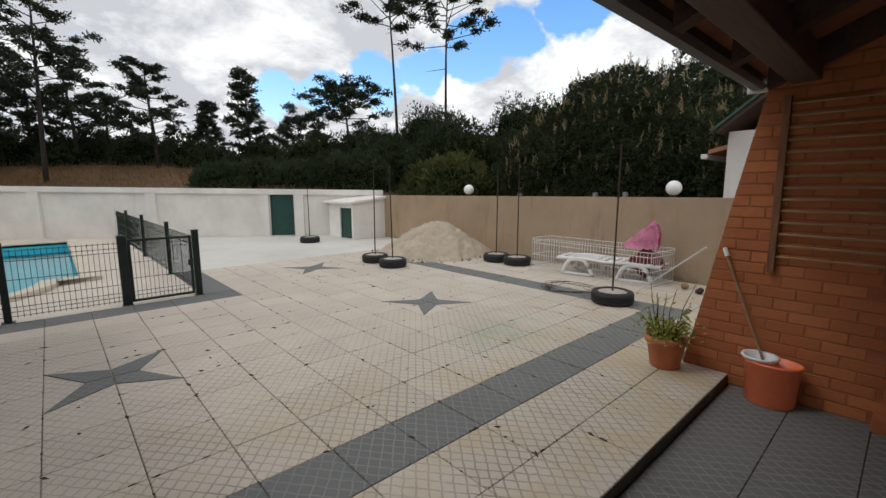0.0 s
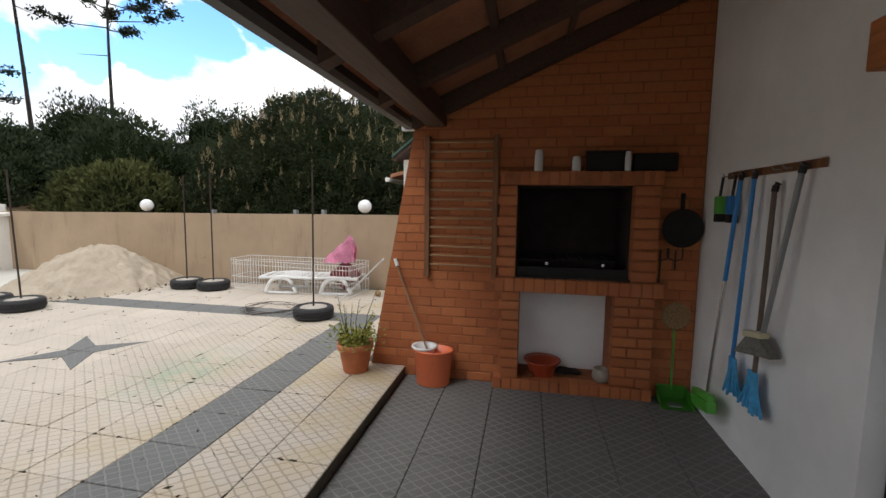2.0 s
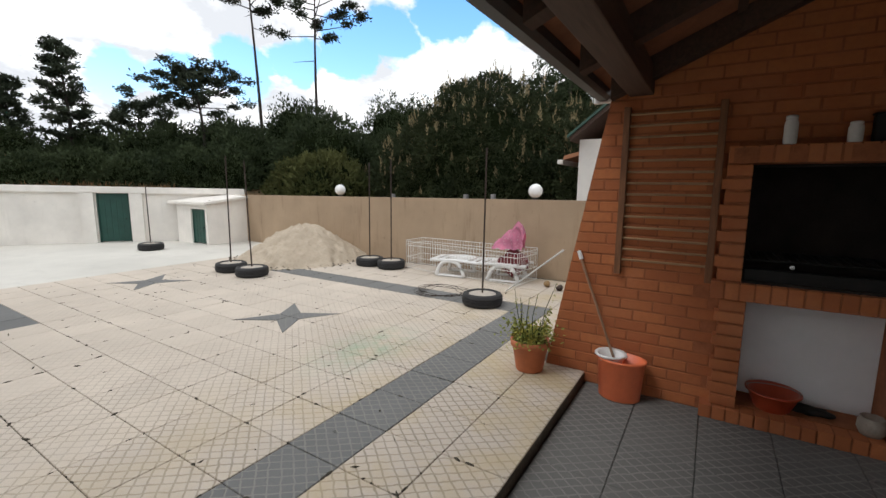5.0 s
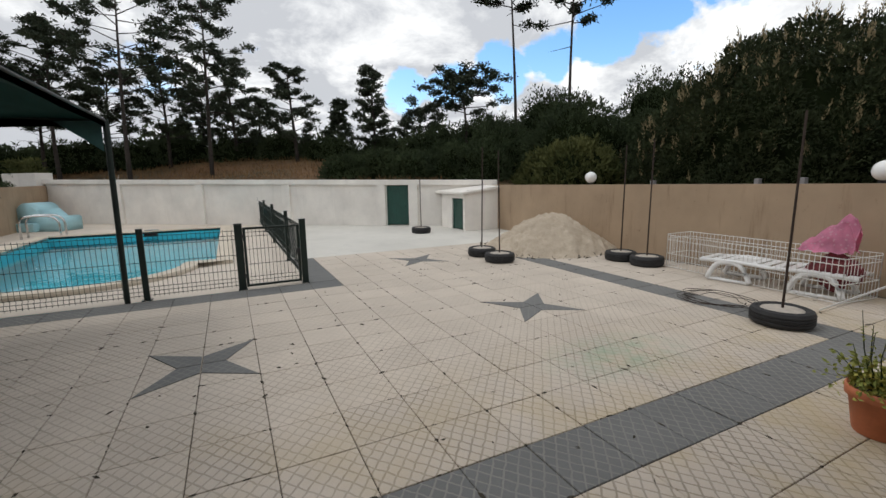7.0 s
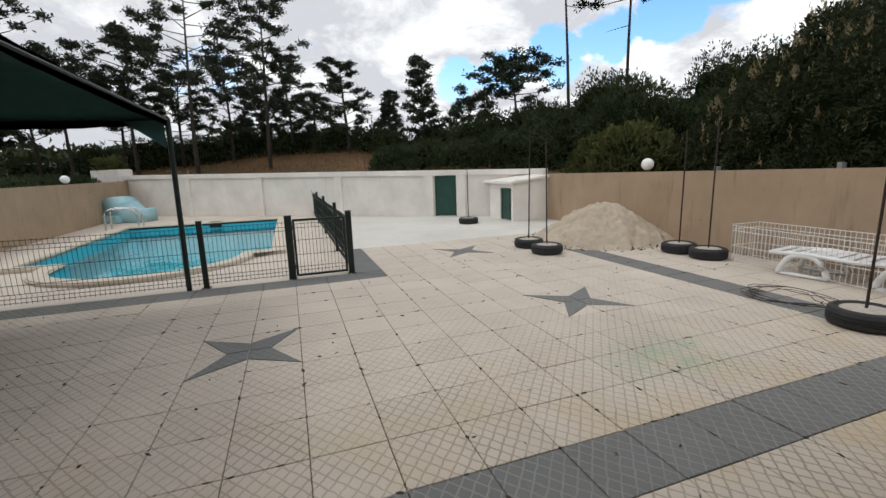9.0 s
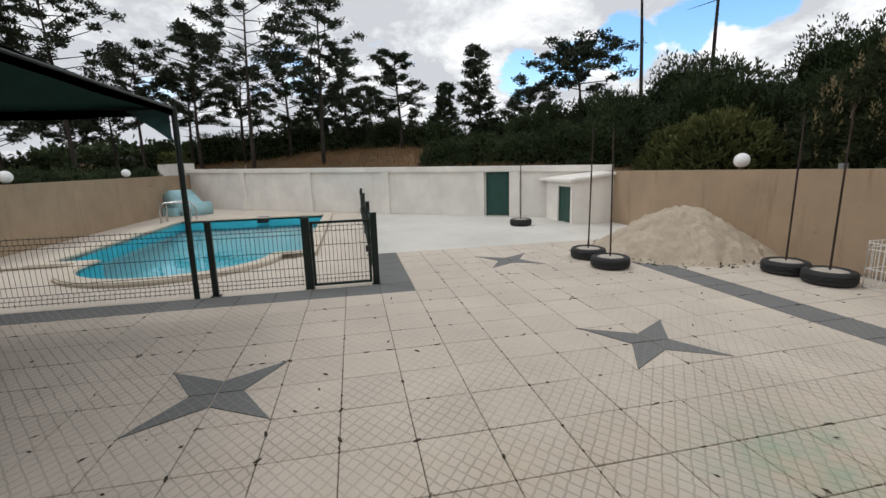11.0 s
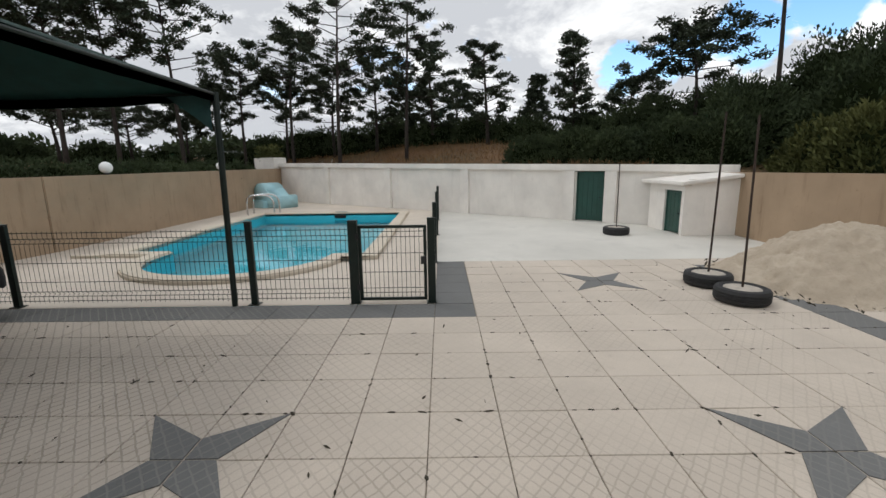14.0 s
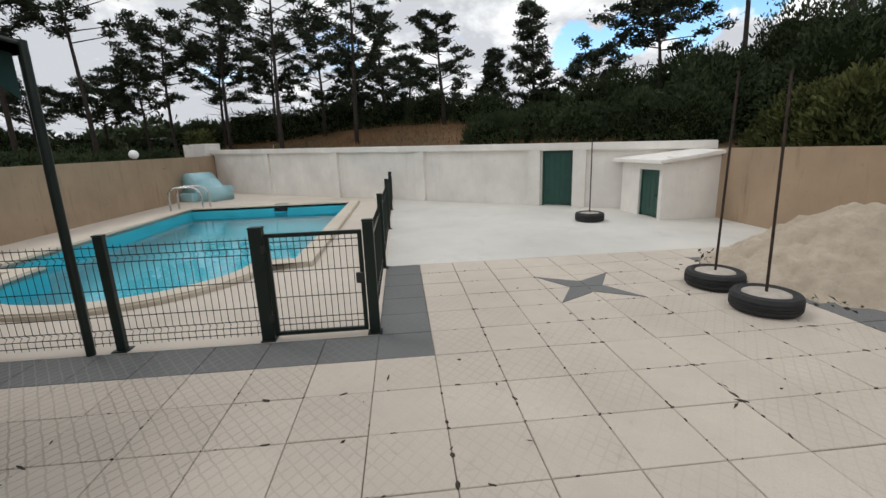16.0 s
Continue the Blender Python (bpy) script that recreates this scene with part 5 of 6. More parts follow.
for k in range(40):
    x = 2.49 + rng.gauss(0, 0.055)
    cyl(bm, (2.515 + rng.gauss(0, 0.02), WY + 0.055, 0.55), (x, WY + 0.055 + rng.uniform(-0.03, 0.03), 0.31 + rng.uniform(0, 0.05)), 0.011, 0.008, 5)
tagged(part("fringe", bm, M_LBLUE, mp2, "light blue strips"), "light blue strips", "", "", "stuff")
sb = long_tool("scrubbing_broom", "grey-handled broom with a cream block and dark bristles", "broom", (2.258, WY + 0.05, 1.64), (2.415, WY + 0.075, 0.80), 0.0135, M_GREY)
m = pose(2.45, WY + 0.09, 0.755, 0, 8, 18) @ Matrix.Diagonal((0.80, 1.1, 0.8, 1))
bm = B()
v = [bm.verts.new(m @ Vector(c)) for c in ((-0.15, -0.03, -0.10), (0.15, -0.03, -0.10), (0.15, 0.03, -0.10), (-0.15, 0.03, -0.10), (-0.03, -0.02, 0.05), (0.03, -0.02, 0.05), (0.03, 0.02, 0.05), (-0.03, 0.02, 0.05))]
for f in ((3, 2, 1, 0), (4, 5, 6, 7), (0, 1, 5, 4), (1, 2, 6, 5), (2, 3, 7, 6), (3, 0, 4, 7)):
    bm.faces.new([v[k] for k in f])
part("head", bm, M_BRISTLE, sb, "dark grey wedge of bristles")
part("block", box(B(), -0.075, 0.075, -0.028, 0.028, 0.018, 0.058, 0.008, m), M_CREAMPL, sb, "cream plastic block")
for x, mt, lab in ((3.14, M_LIME, "small green and black hand brush on the holder"), (2.96, M_BLUE, "small dark blue hand brush on the holder")):
    hb = thing("hand_brush", lab, "brush", "cleaning tools on the wall", (0, 0, 0))
    part("handle", cyl(B(), (x, WY + 0.05, 1.54), (x - 0.02, WY + 0.045, 1.68), 0.009, None, 8), M_TRIM, hb)
    part("head", box(B(), x - 0.03, x + 0.03, WY + 0.01, WY + 0.075, 1.43, 1.55, 0.012), mt, hb)
    part("bristles", box(B(), x - 0.028, x + 0.028, WY + 0.015, WY + 0.07, 1.375, 1.43, 0.004), M_BLACK, hb)

# ---- neighbouring roofs beyond the brick wall ----
lean = thing("lean_to_roof", "dark green sheet roof on a white pillar beyond the wall", "roof")


def pitched(x0, x1, ya, za, yb, zb, thick):
    bm = B()
    v = [bm.verts.new(c) for c in ((x0, yb, zb), (x1, yb, zb), (x1, ya, za), (x0, ya, za), (x0, yb, zb + thick), (x1, yb, zb + thick), (x1, ya, za + thick), (x0, ya, za + thick))]
    for f in ((3, 2, 1, 0), (4, 5, 6, 7), (0, 1, 5, 4), (1, 2, 6, 5), (2, 3, 7, 6), (3, 0, 4, 7)):
        bm.faces.new([v[k] for k in f])
    return bm


part("sheet", pitched(7.5, 9.8, -1.80, 2.30, -3.6, 3.74, 0.05), M_GREENROOF, lean)
part("boarding", pitched(7.55, 9.75, -1.84, 2.255, -3.6, 3.66, 0.075), M_BEAM, lean, "dark timber boarding under the sheet")
part("pillar", box(B(), 7.82, 8.08, -2.34, -1.93, 0.4, 2.30, 0.01), M_WHITE, lean, "white square pillar")
# beam colour on this wall paints in the shade under the sheet roof
part("back_wall", box(B(), 8.3, 9.8, -3.7, -2.35, 0.4, 2.6), M_BEAM, lean, "back wall coloured dark for the interior shade")

nb = thing("neighbour_house", "white neighbouring house with a terracotta roof", "house")
# dark colour stands for the shaded interior seen past the pillar
part("wall", box(B(), 9.9, 12.0, -6.5, -2.25, 0.4, 2.15), M_BEAM, nb, "wall behind the pillar, coloured as deep shade")
bm = B()
v = [bm.verts.new(c) for c in ((8.2, -6.8, 3.3), (12.2, -6.8, 3.3), (12.2, -1.55, 1.99), (8.2, -1.55, 1.99), (8.2, -6.8, 3.4), (12.2, -6.8, 3.4), (12.2, -1.55, 2.06), (8.2, -1.55, 2.06))]
for f in ((3, 2, 1, 0), (4, 5, 6, 7), (0, 1, 5, 4), (1, 2, 6, 5), (2, 3, 7, 6), (3, 0, 4, 7)):
    bm.faces.new([v[k] for k in f])
roof = part("roof", bm, M_ROOFTILE, nb, "terracotta tile roof")
part("gutter", box(B(), 8.16, 12.2, -1.55, -1.45, 1.91, 1.99, 0.01), M_WHITE, nb)

# ---- green canopy over the parked car ----
X0, X1, Y0, Y1, EAVE = -5.1, -0.86, -2.75, 2.42, 2.12
canopy = thing("car_canopy", "dark green canvas canopy on thin steel posts", "canopy")


def canopy_z(x, y):
    u = min((x - X0), (X1 - x)) / ((X1 - X0) / 2)
    w = min((y - Y0), (Y1 - y)) / ((X1 - X0) / 2)
    h = 0.80 * min(u, w, 0.94)
    sag = -0.055 * math.sin(math.pi * (x - X0) / (X1 - X0)) - 0.05 * math.sin(math.pi * (y - Y0) / (Y1 - Y0))
    edge = min(u, w)
    return EAVE + 0.022 * (Y1 - y) + h + sag * (1 - edge) + 0.012 * noise.noise(Vector((x * 2.5, y * 2.5, 0)))


bm = B()
NX, NY = 28, 34
g = [[bm.verts.new((X0 + (X1 - X0) * i / NX, Y0 + (Y1 - Y0) * j / NY, canopy_z(X0 + (X1 - X0) * i / NX, Y0 + (Y1 - Y0) * j / NY))) for j in range(NY + 1)] for i in range(NX + 1)]
for i in range(NX):
    for j in range(NY):
        bm.faces.new((g[i][j], g[i + 1][j], g[i + 1][j + 1], g[i][j + 1]))
bmesh.ops.solidify(bm, geom=list(bm.faces), thickness=0.006)
part("roof_cloth", bm, M_CANOPY, canopy, "sagging dark green canvas", True)
bm = B()
edge_pts = [(X0 + (X1 - X0) * k / 20, Y1) for k in range(21)] + [(X1, Y1 - (Y1 - Y0) * k / 24) for k in range(1, 25)]
hi = [bm.verts.new((x, y, canopy_z(x, y) + 0.004)) for x, y in edge_pts]
lo = [bm.verts.new((x, y, canopy_z(x, y) - 0.085)) for x, y in edge_pts]
for k in range(len(edge_pts) - 1):
    bm.faces.new((hi[k], hi[k + 1], lo[k + 1], lo[k]))
bmesh.ops.solidify(bm, geom=list(bm.faces), thickness=0.004)
part("valance", bm, M_CANOPY, canopy, "green canvas valance")
for x, y in ((X1, Y1), (X1, Y0), (X0, Y1), (X0, Y0)):
    part("post", cyl(B(), (x - 0.02 * (x > -2), y - 0.01, 0.0), (x, y, EAVE), 0.030, None, 14), M_FENCE, canopy)
for p0, p1 in (((X0, Y1, EAVE - 0.02), (X1, Y1, EAVE - 0.02)), ((X1, Y0, EAVE - 0.02), (X1, Y1, EAVE - 0.02)), ((X0, Y0, EAVE - 0.02), (X0, Y1, EAVE - 0.02)), ((X0, Y0, EAVE - 0.02), (X1, Y0, EAVE - 0.02))):
    part("eave_tube", cyl(B(), p0, p1, 0.014, None, 8), M_FENCE, canopy)
bm = B()
v = [bm.verts.new(c) for c in ((X1 - 0.03, Y1 - 0.05, EAVE - 0.03), (X1 - 0.44, Y1 - 0.05, EAVE - 0.05), (X1 - 0.20, Y1 - 0.03, EAVE - 0.23), (X1 - 0.035, Y1 - 0.05, EAVE - 0.36))]
bm.faces.new(v)
bmesh.ops.solidify(bm, geom=list(bm.faces), thickness=0.003)
part("corner_flap", bm, M_FLAP, canopy, "faded teal corner flap")

# parked car under the canopy
car = thing("car", "dark brown compact car parked under the canopy", "car", "", (-4.17, 0.53, 0.0), 38)
car.scale = (1.14, 1.14, 1.14)


def loft(bm, stations):
    """Closed hull through rounded sections (x, half width, z low, z high, crown)."""
    rings = []
    for x, w, zl, zh, cr in stations:
        pts = [(-w * 0.86, zl), (-w, zl + 0.10), (-w, (zl + zh) / 2), (-w * 0.97, zh - 0.06), (-w * 0.86, zh), (-w * 0.4, zh + cr), (w * 0.4, zh + cr), (w * 0.86, zh), (w * 0.97, zh - 0.06), (w, (zl + zh) / 2), (w, zl + 0.10), (w * 0.86, zl)]
        rings.append([bm.verts.new((x, y, z)) for y, z in pts])
    n = len(rings[0])
    for a, b in zip(rings, rings[1:]):
        for k in range(n):
            bm.faces.new((a[k], a[(k + 1) % n], b[(k + 1) % n], b[k]))
    bm.faces.new(rings[0][::-1]), bm.faces.new(rings[-1])
    return bm


bm = loft(B(), [(-1.62, 0.50, 0.36, 0.70, 0.01), (-1.56, 0.66, 0.24, 0.84, 0.02), (-1.42, 0.745, 0.20, 0.90, 0.02), (-1.0, 0.76, 0.20, 0.92, 0.02), (0.0, 0.76, 0.20, 0.91, 0.02), (0.75, 0.76, 0.20, 0.90, 0.03), (1.15, 0.75, 0.20, 0.86, 0.05), (1.42, 0.69, 0.22, 0.78, 0.05), (1.56, 0.58, 0.26, 0.68, 0.03), (1.62, 0.42, 0.32, 0.58, 0.01)])
part("body", bm, M_CARPAINT, car, "dark brown metallic body", True)
bm = loft(B(), [(-1.46, 0.58, 0.86, 1.02, 0.01), (-1.2, 0.60, 0.86, 1.36, 0.03), (-0.6, 0.61, 0.86, 1.44, 0.03), (0.1, 0.60, 0.86, 1.40, 0.03), (0.85, 0.60, 0.86, 0.96, 0.02)])
part("cabin", bm, M_CARGLASS, car, "dark glass cabin", True)
part("roof", box(B(), -1.16, 0.12, -0.53, 0.53, 1.43, 1.48, 0.02), M_CARPAINT, car)
for sx in (-1.05, 1.32):
    for sy in (-1, 1):
        y = sy * 0.70
        w = new("wheel")
        w.parent = car
        w.location = (sx, y, 0.30)
        part("tyre", (lambda b: (bmesh.ops.rotate(b, cent=(0, 0, 0), matrix=Matrix.Rotation(radians(90), 3, 'X'), verts=b.verts), b)[1])(lathe(B(), [(0.20, -0.08), (0.27, -0.09), (0.30, -0.06), (0.30, 0.06), (0.27, 0.09), (0.20, 0.08), (0.20, -0.08)], 32)), M_RUBBER, w, "", True)
        bm = lathe(B(), [(0, -0.03), (0.19, -0.03), (0.205, -0.075), (0.205, 0.075), (0.19, 0.03), (0, 0.03)], 32)
        bmesh.ops.rotate(bm, cent=(0, 0, 0), matrix=Matrix.Rotation(radians(90), 3, 'X'), verts=bm.verts)
        part("rim", bm, M_BLACK, w)
        bm = B()
        for k in range(10):
            a = k * 36 + (5 if k % 2 else -5)
            box(bm, -0.012, 0.012, sy * 0.06, sy * 0.078, 0.03, 0.20, 0.004, pose(0, 0, 0, 0, a, 0))
        cyl(bm, (0, sy * 0.05, 0), (0, sy * 0.082, 0), 0.045, 0.04, 16)
        part("spokes", bm, M_STEEL, w, "bright alloy spokes")
        bm = lathe(B(), [(0.315, -0.05), (0.37, -0.055), (0.37, 0.065), (0.315, 0.075), (0.315, -0.05)], 32)
        bmesh.ops.rotate(bm, cent=(0, 0, 0), matrix=Matrix.Rotation(radians(90), 3, 'X'), verts=bm.verts)
        for vv in [q for q in bm.verts if q.co.z < -0.12]:
            bm.verts.remove(vv)
        part("arch", bm, M_TRIM, w, "black plastic wheel arch", True)
for sy in (-1, 1):
    part("headlight", ball(B(), (1.42, sy * 0.56, 0.74), 0.16, 3, (0.9, 0.7, 0.5)), M_HEADLIGHT, car, "clear headlight", True)
part("bumper", box(B(), 1.46, 1.64, -0.5, 0.5, 0.24, 0.36, 0.04), M_TRIM, car)
for sy in (-1, 1):
    part("mirror", ball(B(), (0.55, sy * 0.83, 0.98), 0.09, 2, (0.7, 1.0, 0.75)), M_CARPAINT, car, "", True)

# a car standing outside, beyond the left wall
oc = thing("far_car", "grey car parked outside beyond the tan wall", "car", "", (-11.9, 26.0, 1.25), -35)
part("body", loft(B(), [(-1.7, 0.5, 0.2, 0.7, 0.02), (-1.5, 0.72, 0.2, 0.82, 0.02), (1.4, 0.72, 0.2, 0.78, 0.03), (1.75, 0.55, 0.25, 0.6, 0.02)]), M_GREY, oc, "", True)
part("cabin", loft(B(), [(-1.3, 0.55, 0.78, 0.9, 0.01), (-0.9, 0.58, 0.78, 1.2, 0.03), (0.2, 0.58, 0.78, 1.2, 0.03), (0.8, 0.56, 0.78, 0.86, 0.01)]), M_CARGLASS, oc, "", True)

# ---- trees and shrubs ----


def tree_z(x, y):
    return bank(x, y) - 0.08


def pine(x, y, top, low, r, seed, conical=False, bare=False):
    """Maritime pine: tapered leaning trunk, limbs, and an uneven crown of needle tufts."""
    rng = random.Random(seed)
    z0 = tree_z(x, y)
    tr = thing("pine_tree", "tall dark pine with an uneven crown and bare lower trunk" if not conical else "slim dark pine with a pointed crown", "tree", "pines beyond the wall", (x, y, z0))
    H, lo = top - z0, low - z0
    bx, by = rng.uniform(-0.25, 0.25), rng.uniform(-0.25, 0.25)

    def axis(t):
        return Vector((bx * t * t + 0.06 * math.sin(3 * t + seed), by * t * t, H * t))

    bm = B()
    tube(bm, [axis(k / 8 * 0.97) for k in range(9)], [0.092 * (1 - 0.80 * k / 8) * (1.0 if not bare else 0.85) for k in range(9)], 8)
    tips = []
    nb_ = 26 if not conical else 34
    for k in range(nb_):
        t = lo / H + (1 - lo / H) * (k + rng.random()) / nb_ * 0.97
        f = (t - lo / H) / max(0.05, 1 - lo / H)
        reach = r * ((1.0 - f) ** 0.8 + 0.12 if conical else (0.55 + 0.75 * math.sin(math.pi * min(0.95, 0.25 + f * 0.75)))) * rng.uniform(0.45, 1.05)
        a = k * 2.4 + rng.uniform(-0.5, 0.5)
        p = axis(t)
        q = p + Vector((math.cos(a) * reach, math.sin(a) * reach, reach * rng.uniform(0.12, 0.62)))
        mid = p.lerp(q, 0.55) + Vector((0, 0, -0.06 * reach))
        tube(bm, [p, mid, q], [0.024, 0.014, 0.006], 5)
        tips += [(mid.lerp(q, 0.3), 0.26), (q, 0.34)] if reach > 0.4 else [(q, 0.3)]
        if rng.random() < 0.6:
            tips.append((q + Vector((rng.uniform(-.3, .3), rng.uniform(-.3, .3), rng.uniform(0, .25))), 0.28))
    for k in range(3):
        t = rng.uniform(0.3, max(0.32, lo / H))
        p, a = axis(t), rng.uniform(0, 6.28)
        L = rng.uniform(0.3, 0.9) * r
        tube(bm, [p, p + Vector((math.cos(a) * L, math.sin(a) * L, 0.12 * L))], [0.016, 0.005], 4)
    part("trunk", bm, M_BARK, tr, "", True)
    tips.append((axis(0.98), 0.3))
    bm = B()
    for c, s in tips:
        s *= min(1.15, 0.55 + r * 0.4)
        for k in range(104):
            d = rdir(rng)
            d.z = d.z * 0.6 + 0.18
            p = c + Vector((rng.gauss(0, s * 0.36), rng.gauss(0, s * 0.36), rng.gauss(0, s * 0.15)))
            blade(bm, p, d, rng.uniform(0.10, 0.20), 0.06, rng)
    part("crown", bm, M_NEEDLE, tr, "dark green needle tufts")
    return tr


PINES = [(-11.8, 13.5, 7.6, 5.6, 1.5), (-11.3, 15.3, 7.9, 5.2, 1.5), (-9.0, 15.6, 8.0, 5.1, 1.8), (-8.6, 20.3, 6.6, 4.4, 1.6), (-5.8, 19.3, 7.6, 4.9, 1.5),
         (-3.0, 16.9, 9.0, 4.6, 1.9), (-0.2, 17.3, 8.9, 4.3, 1.6), (-2.1, 21.2, 7.0, 3.4, 1.5), (0.8, 20.4, 7.3, 3.2, 1.3), (3.3, 17.8, 6.4, 3.0, 1.0),
         (-4.4, 21.6, 6.4, 3.6, 1.3), (-6.9, 21.8, 6.2, 3.6, 1.3), (-0.6, 22.6, 6.0, 3.0, 1.2), (9.8, 13.1, 5.7, 4.1, 1.5), (-15.9, 17.9, 4.6, 3.0, 1.7), (-14.4, 20.4, 4.3, 2.8, 1.6),
         (-12.4, 22.0, 4.6, 2.8, 1.5), (9.6, 17.7, 5.0, 2.8, 1.2), (-13.4, 12.6, 7.2, 5.2, 1.6), (2.0, 22.4, 5.6, 2.9, 1.2), (-10.2, 21.2, 5.4, 3.2, 1.4)]
for k, (x, y, top_, low_, r_) in enumerate(PINES):
    pine(x, y, top_, low_, r_, 100 + k)
pine(6.9, 17.1, 6.7, 3.0, 1.0, 201, True)
pine(5.8, 19.9, 5.5, 2.8, 0.8, 202, True)
pine(10.8, 10.9, 10.2, 7.7, 1.7, 203, False, True)
pine(12.4, 9.6, 9.9, 7.0, 1.6, 204, False, True)
pine(14.2, 0.1, 12.5, 9.0, 2.0, 205, False, True)


def shrub(name, label, x, y, z0, rx, ry, rz, mt, leaves, seed, leaf=0.16, spike=0.0):
    """Leafy mass: a lumpy heart coloured as inner shade, set thick with separate leaves and upright shoots."""
    rng = random.Random(seed)
    sh = thing(name, label, "shrub", "greenery beyond the walls", (x, y, z0))
    off = Vector((seed * 1.7, seed * 0.9, 0))

    def surf(d):
        f = 1 + 0.26 * noise.noise(d * 1.7 + off) + 0.16 * noise.noise(d * 4.2 + off) + 0.07 * noise.noise(d * 9 + off)
        return Vector((d.x * rx, d.y * ry, max(-0.1, d.z) * rz)) * f

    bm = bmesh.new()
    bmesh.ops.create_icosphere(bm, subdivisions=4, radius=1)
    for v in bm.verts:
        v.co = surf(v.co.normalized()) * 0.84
    part("heart", bm, M_LEAFSHADE, sh, "", True)
    bm = B()
    k = 0
    while k < leaves:
        d = rdir(rng)
        if d.z < -0.05:
            continue
        p = surf(d) * rng.uniform(0.86, 1.03)
        cl = rng.randint(3, 6)
        up = Vector((0, 0, 0.5 + spike))
        for q in range(cl):
            blade(bm, p + Vector((rng.gauss(0, leaf * 0.5), rng.gauss(0, leaf * 0.5), rng.gauss(0, leaf * 0.4))), d * 0.7 + rdir(rng) * 0.8 + up, leaf * rng.uniform(0.7, 1.4), leaf * 0.42, rng)
        k += cl
    part("leaves", bm, mt, sh)
    return sh


def acacia(x, y, z0, rx, ry, rz, puffs, seed, spikes):
    """Dense rounded acacia: many leafy puffs over a heart coloured as inner shade, with pale upright flower spikes."""
    rng = random.Random(seed)
    tr = thing("acacia_tree", "dense rounded dark acacia with pale upright flower spikes" if spikes else "dark feathery acacia behind the wall", "tree", "greenery beyond the walls", (x, y, z0))
    off = Vector((seed * 1.3, seed * 0.7, 0))

    def shell(d):
        f = 1 + 0.13 * noise.noise(d * 2.1 + off) + 0.08 * noise.noise(d * 5.0 + off)
        return Vector((d.x * rx, d.y * ry, max(-0.15, d.z) * rz)) * f

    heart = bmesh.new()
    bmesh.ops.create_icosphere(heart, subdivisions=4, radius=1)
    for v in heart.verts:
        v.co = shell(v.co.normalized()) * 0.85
    part("heart", heart, M_LEAFSHADE, tr, "", True)
    bm, fl = B(), B()
    for k in range(puffs):
        h = (k + 0.5) / puffs
        a = k * 2.39996 + rng.uniform(-0.2, 0.2)
        r = math.sqrt(max(0.0, 1 - h * h))
        d = Vector((r * math.cos(a), r * math.sin(a), h))
        c = shell(d) * rng.uniform(0.86, 1.03)
        s = rng.uniform(0.34, 0.60)
        for q in range(290):
            e = rdir(rng)
            if e.dot(d) < -0.25:
                e = -e
            p = c + Vector((e.x * s, e.y * s, e.z * s * 0.85)) * rng.uniform(0.72, 1.05)
            blade(bm, p, e * 0.8 + rdir(rng) * 0.7 + Vector((0, 0, 0.3)), rng.uniform(0.07, 0.13), 0.04, rng)
        n_sp = rng.randint(2, 5) if spikes and h > 0.22 else (rng.randint(0, 2) if spikes else 0)
        for q in range(n_sp):
            e = Vector((rng.gauss(0, 0.6), rng.gauss(0, 0.6), 1)).normalized()
            p = c + Vector((e.x * s, e.y * s, e.z * s * 0.8))
            L, w = rng.uniform(0.18, 0.36), rng.uniform(0.05, 0.075)
            ax = (Vector((0, 0, 1)) + e * 0.35).normalized()
            for i in range(16):
                t = i / 16
                blade(fl, p + ax * L * t + rdir(rng) * w * (1 - t) * 0.6, ax + rdir(rng) * 0.55, 0.075, 0.035 * (1.2 - t), rng)
    part("leaves", bm, M_ACACIA if spikes else M_SHRUB, tr)
    if spikes:
        tagged(part("blossom", fl, M_SPIKE, tr, "pale tan flower spikes"), "pale tan flower spikes", "", "", "stuff")
    return tr


acacia(11.6, 1.9, 0.75, 2.5, 3.3, 3.25, 190, 301, True)
acacia(11.2, -2.2, 0.75, 1.9, 2.0, 2.7, 90, 302, True)
acacia(14.6, 3.5, 0.75, 2.0, 2.1, 4.3, 120, 303, False)
acacia(15.0, 0.6, 0.75, 2.4, 2.4, 4.7, 140, 304, False)
acacia(14.2, -2.8, 0.75, 2.4, 2.4, 4.1, 110, 305, False)
acacia(13.4, 6.4, 0.75, 1.1, 1.2, 2.5, 50, 306, False)
for k, (x, y, rx, ry, rz, n_) in enumerate([(8.9, 5.4, 1.2, 1.2, 1.45, 1500), (9.6, 7.0, 1.2, 1.3, 1.5, 1500)]):
    shrub("fig_bush", "light green leafy fig bush behind the tan wall", x, y, 0.75, rx, ry, rz, M_LIGHTLEAF, int(n_ * 4.5), 330 + k, 0.125)
rng = random.Random(77)
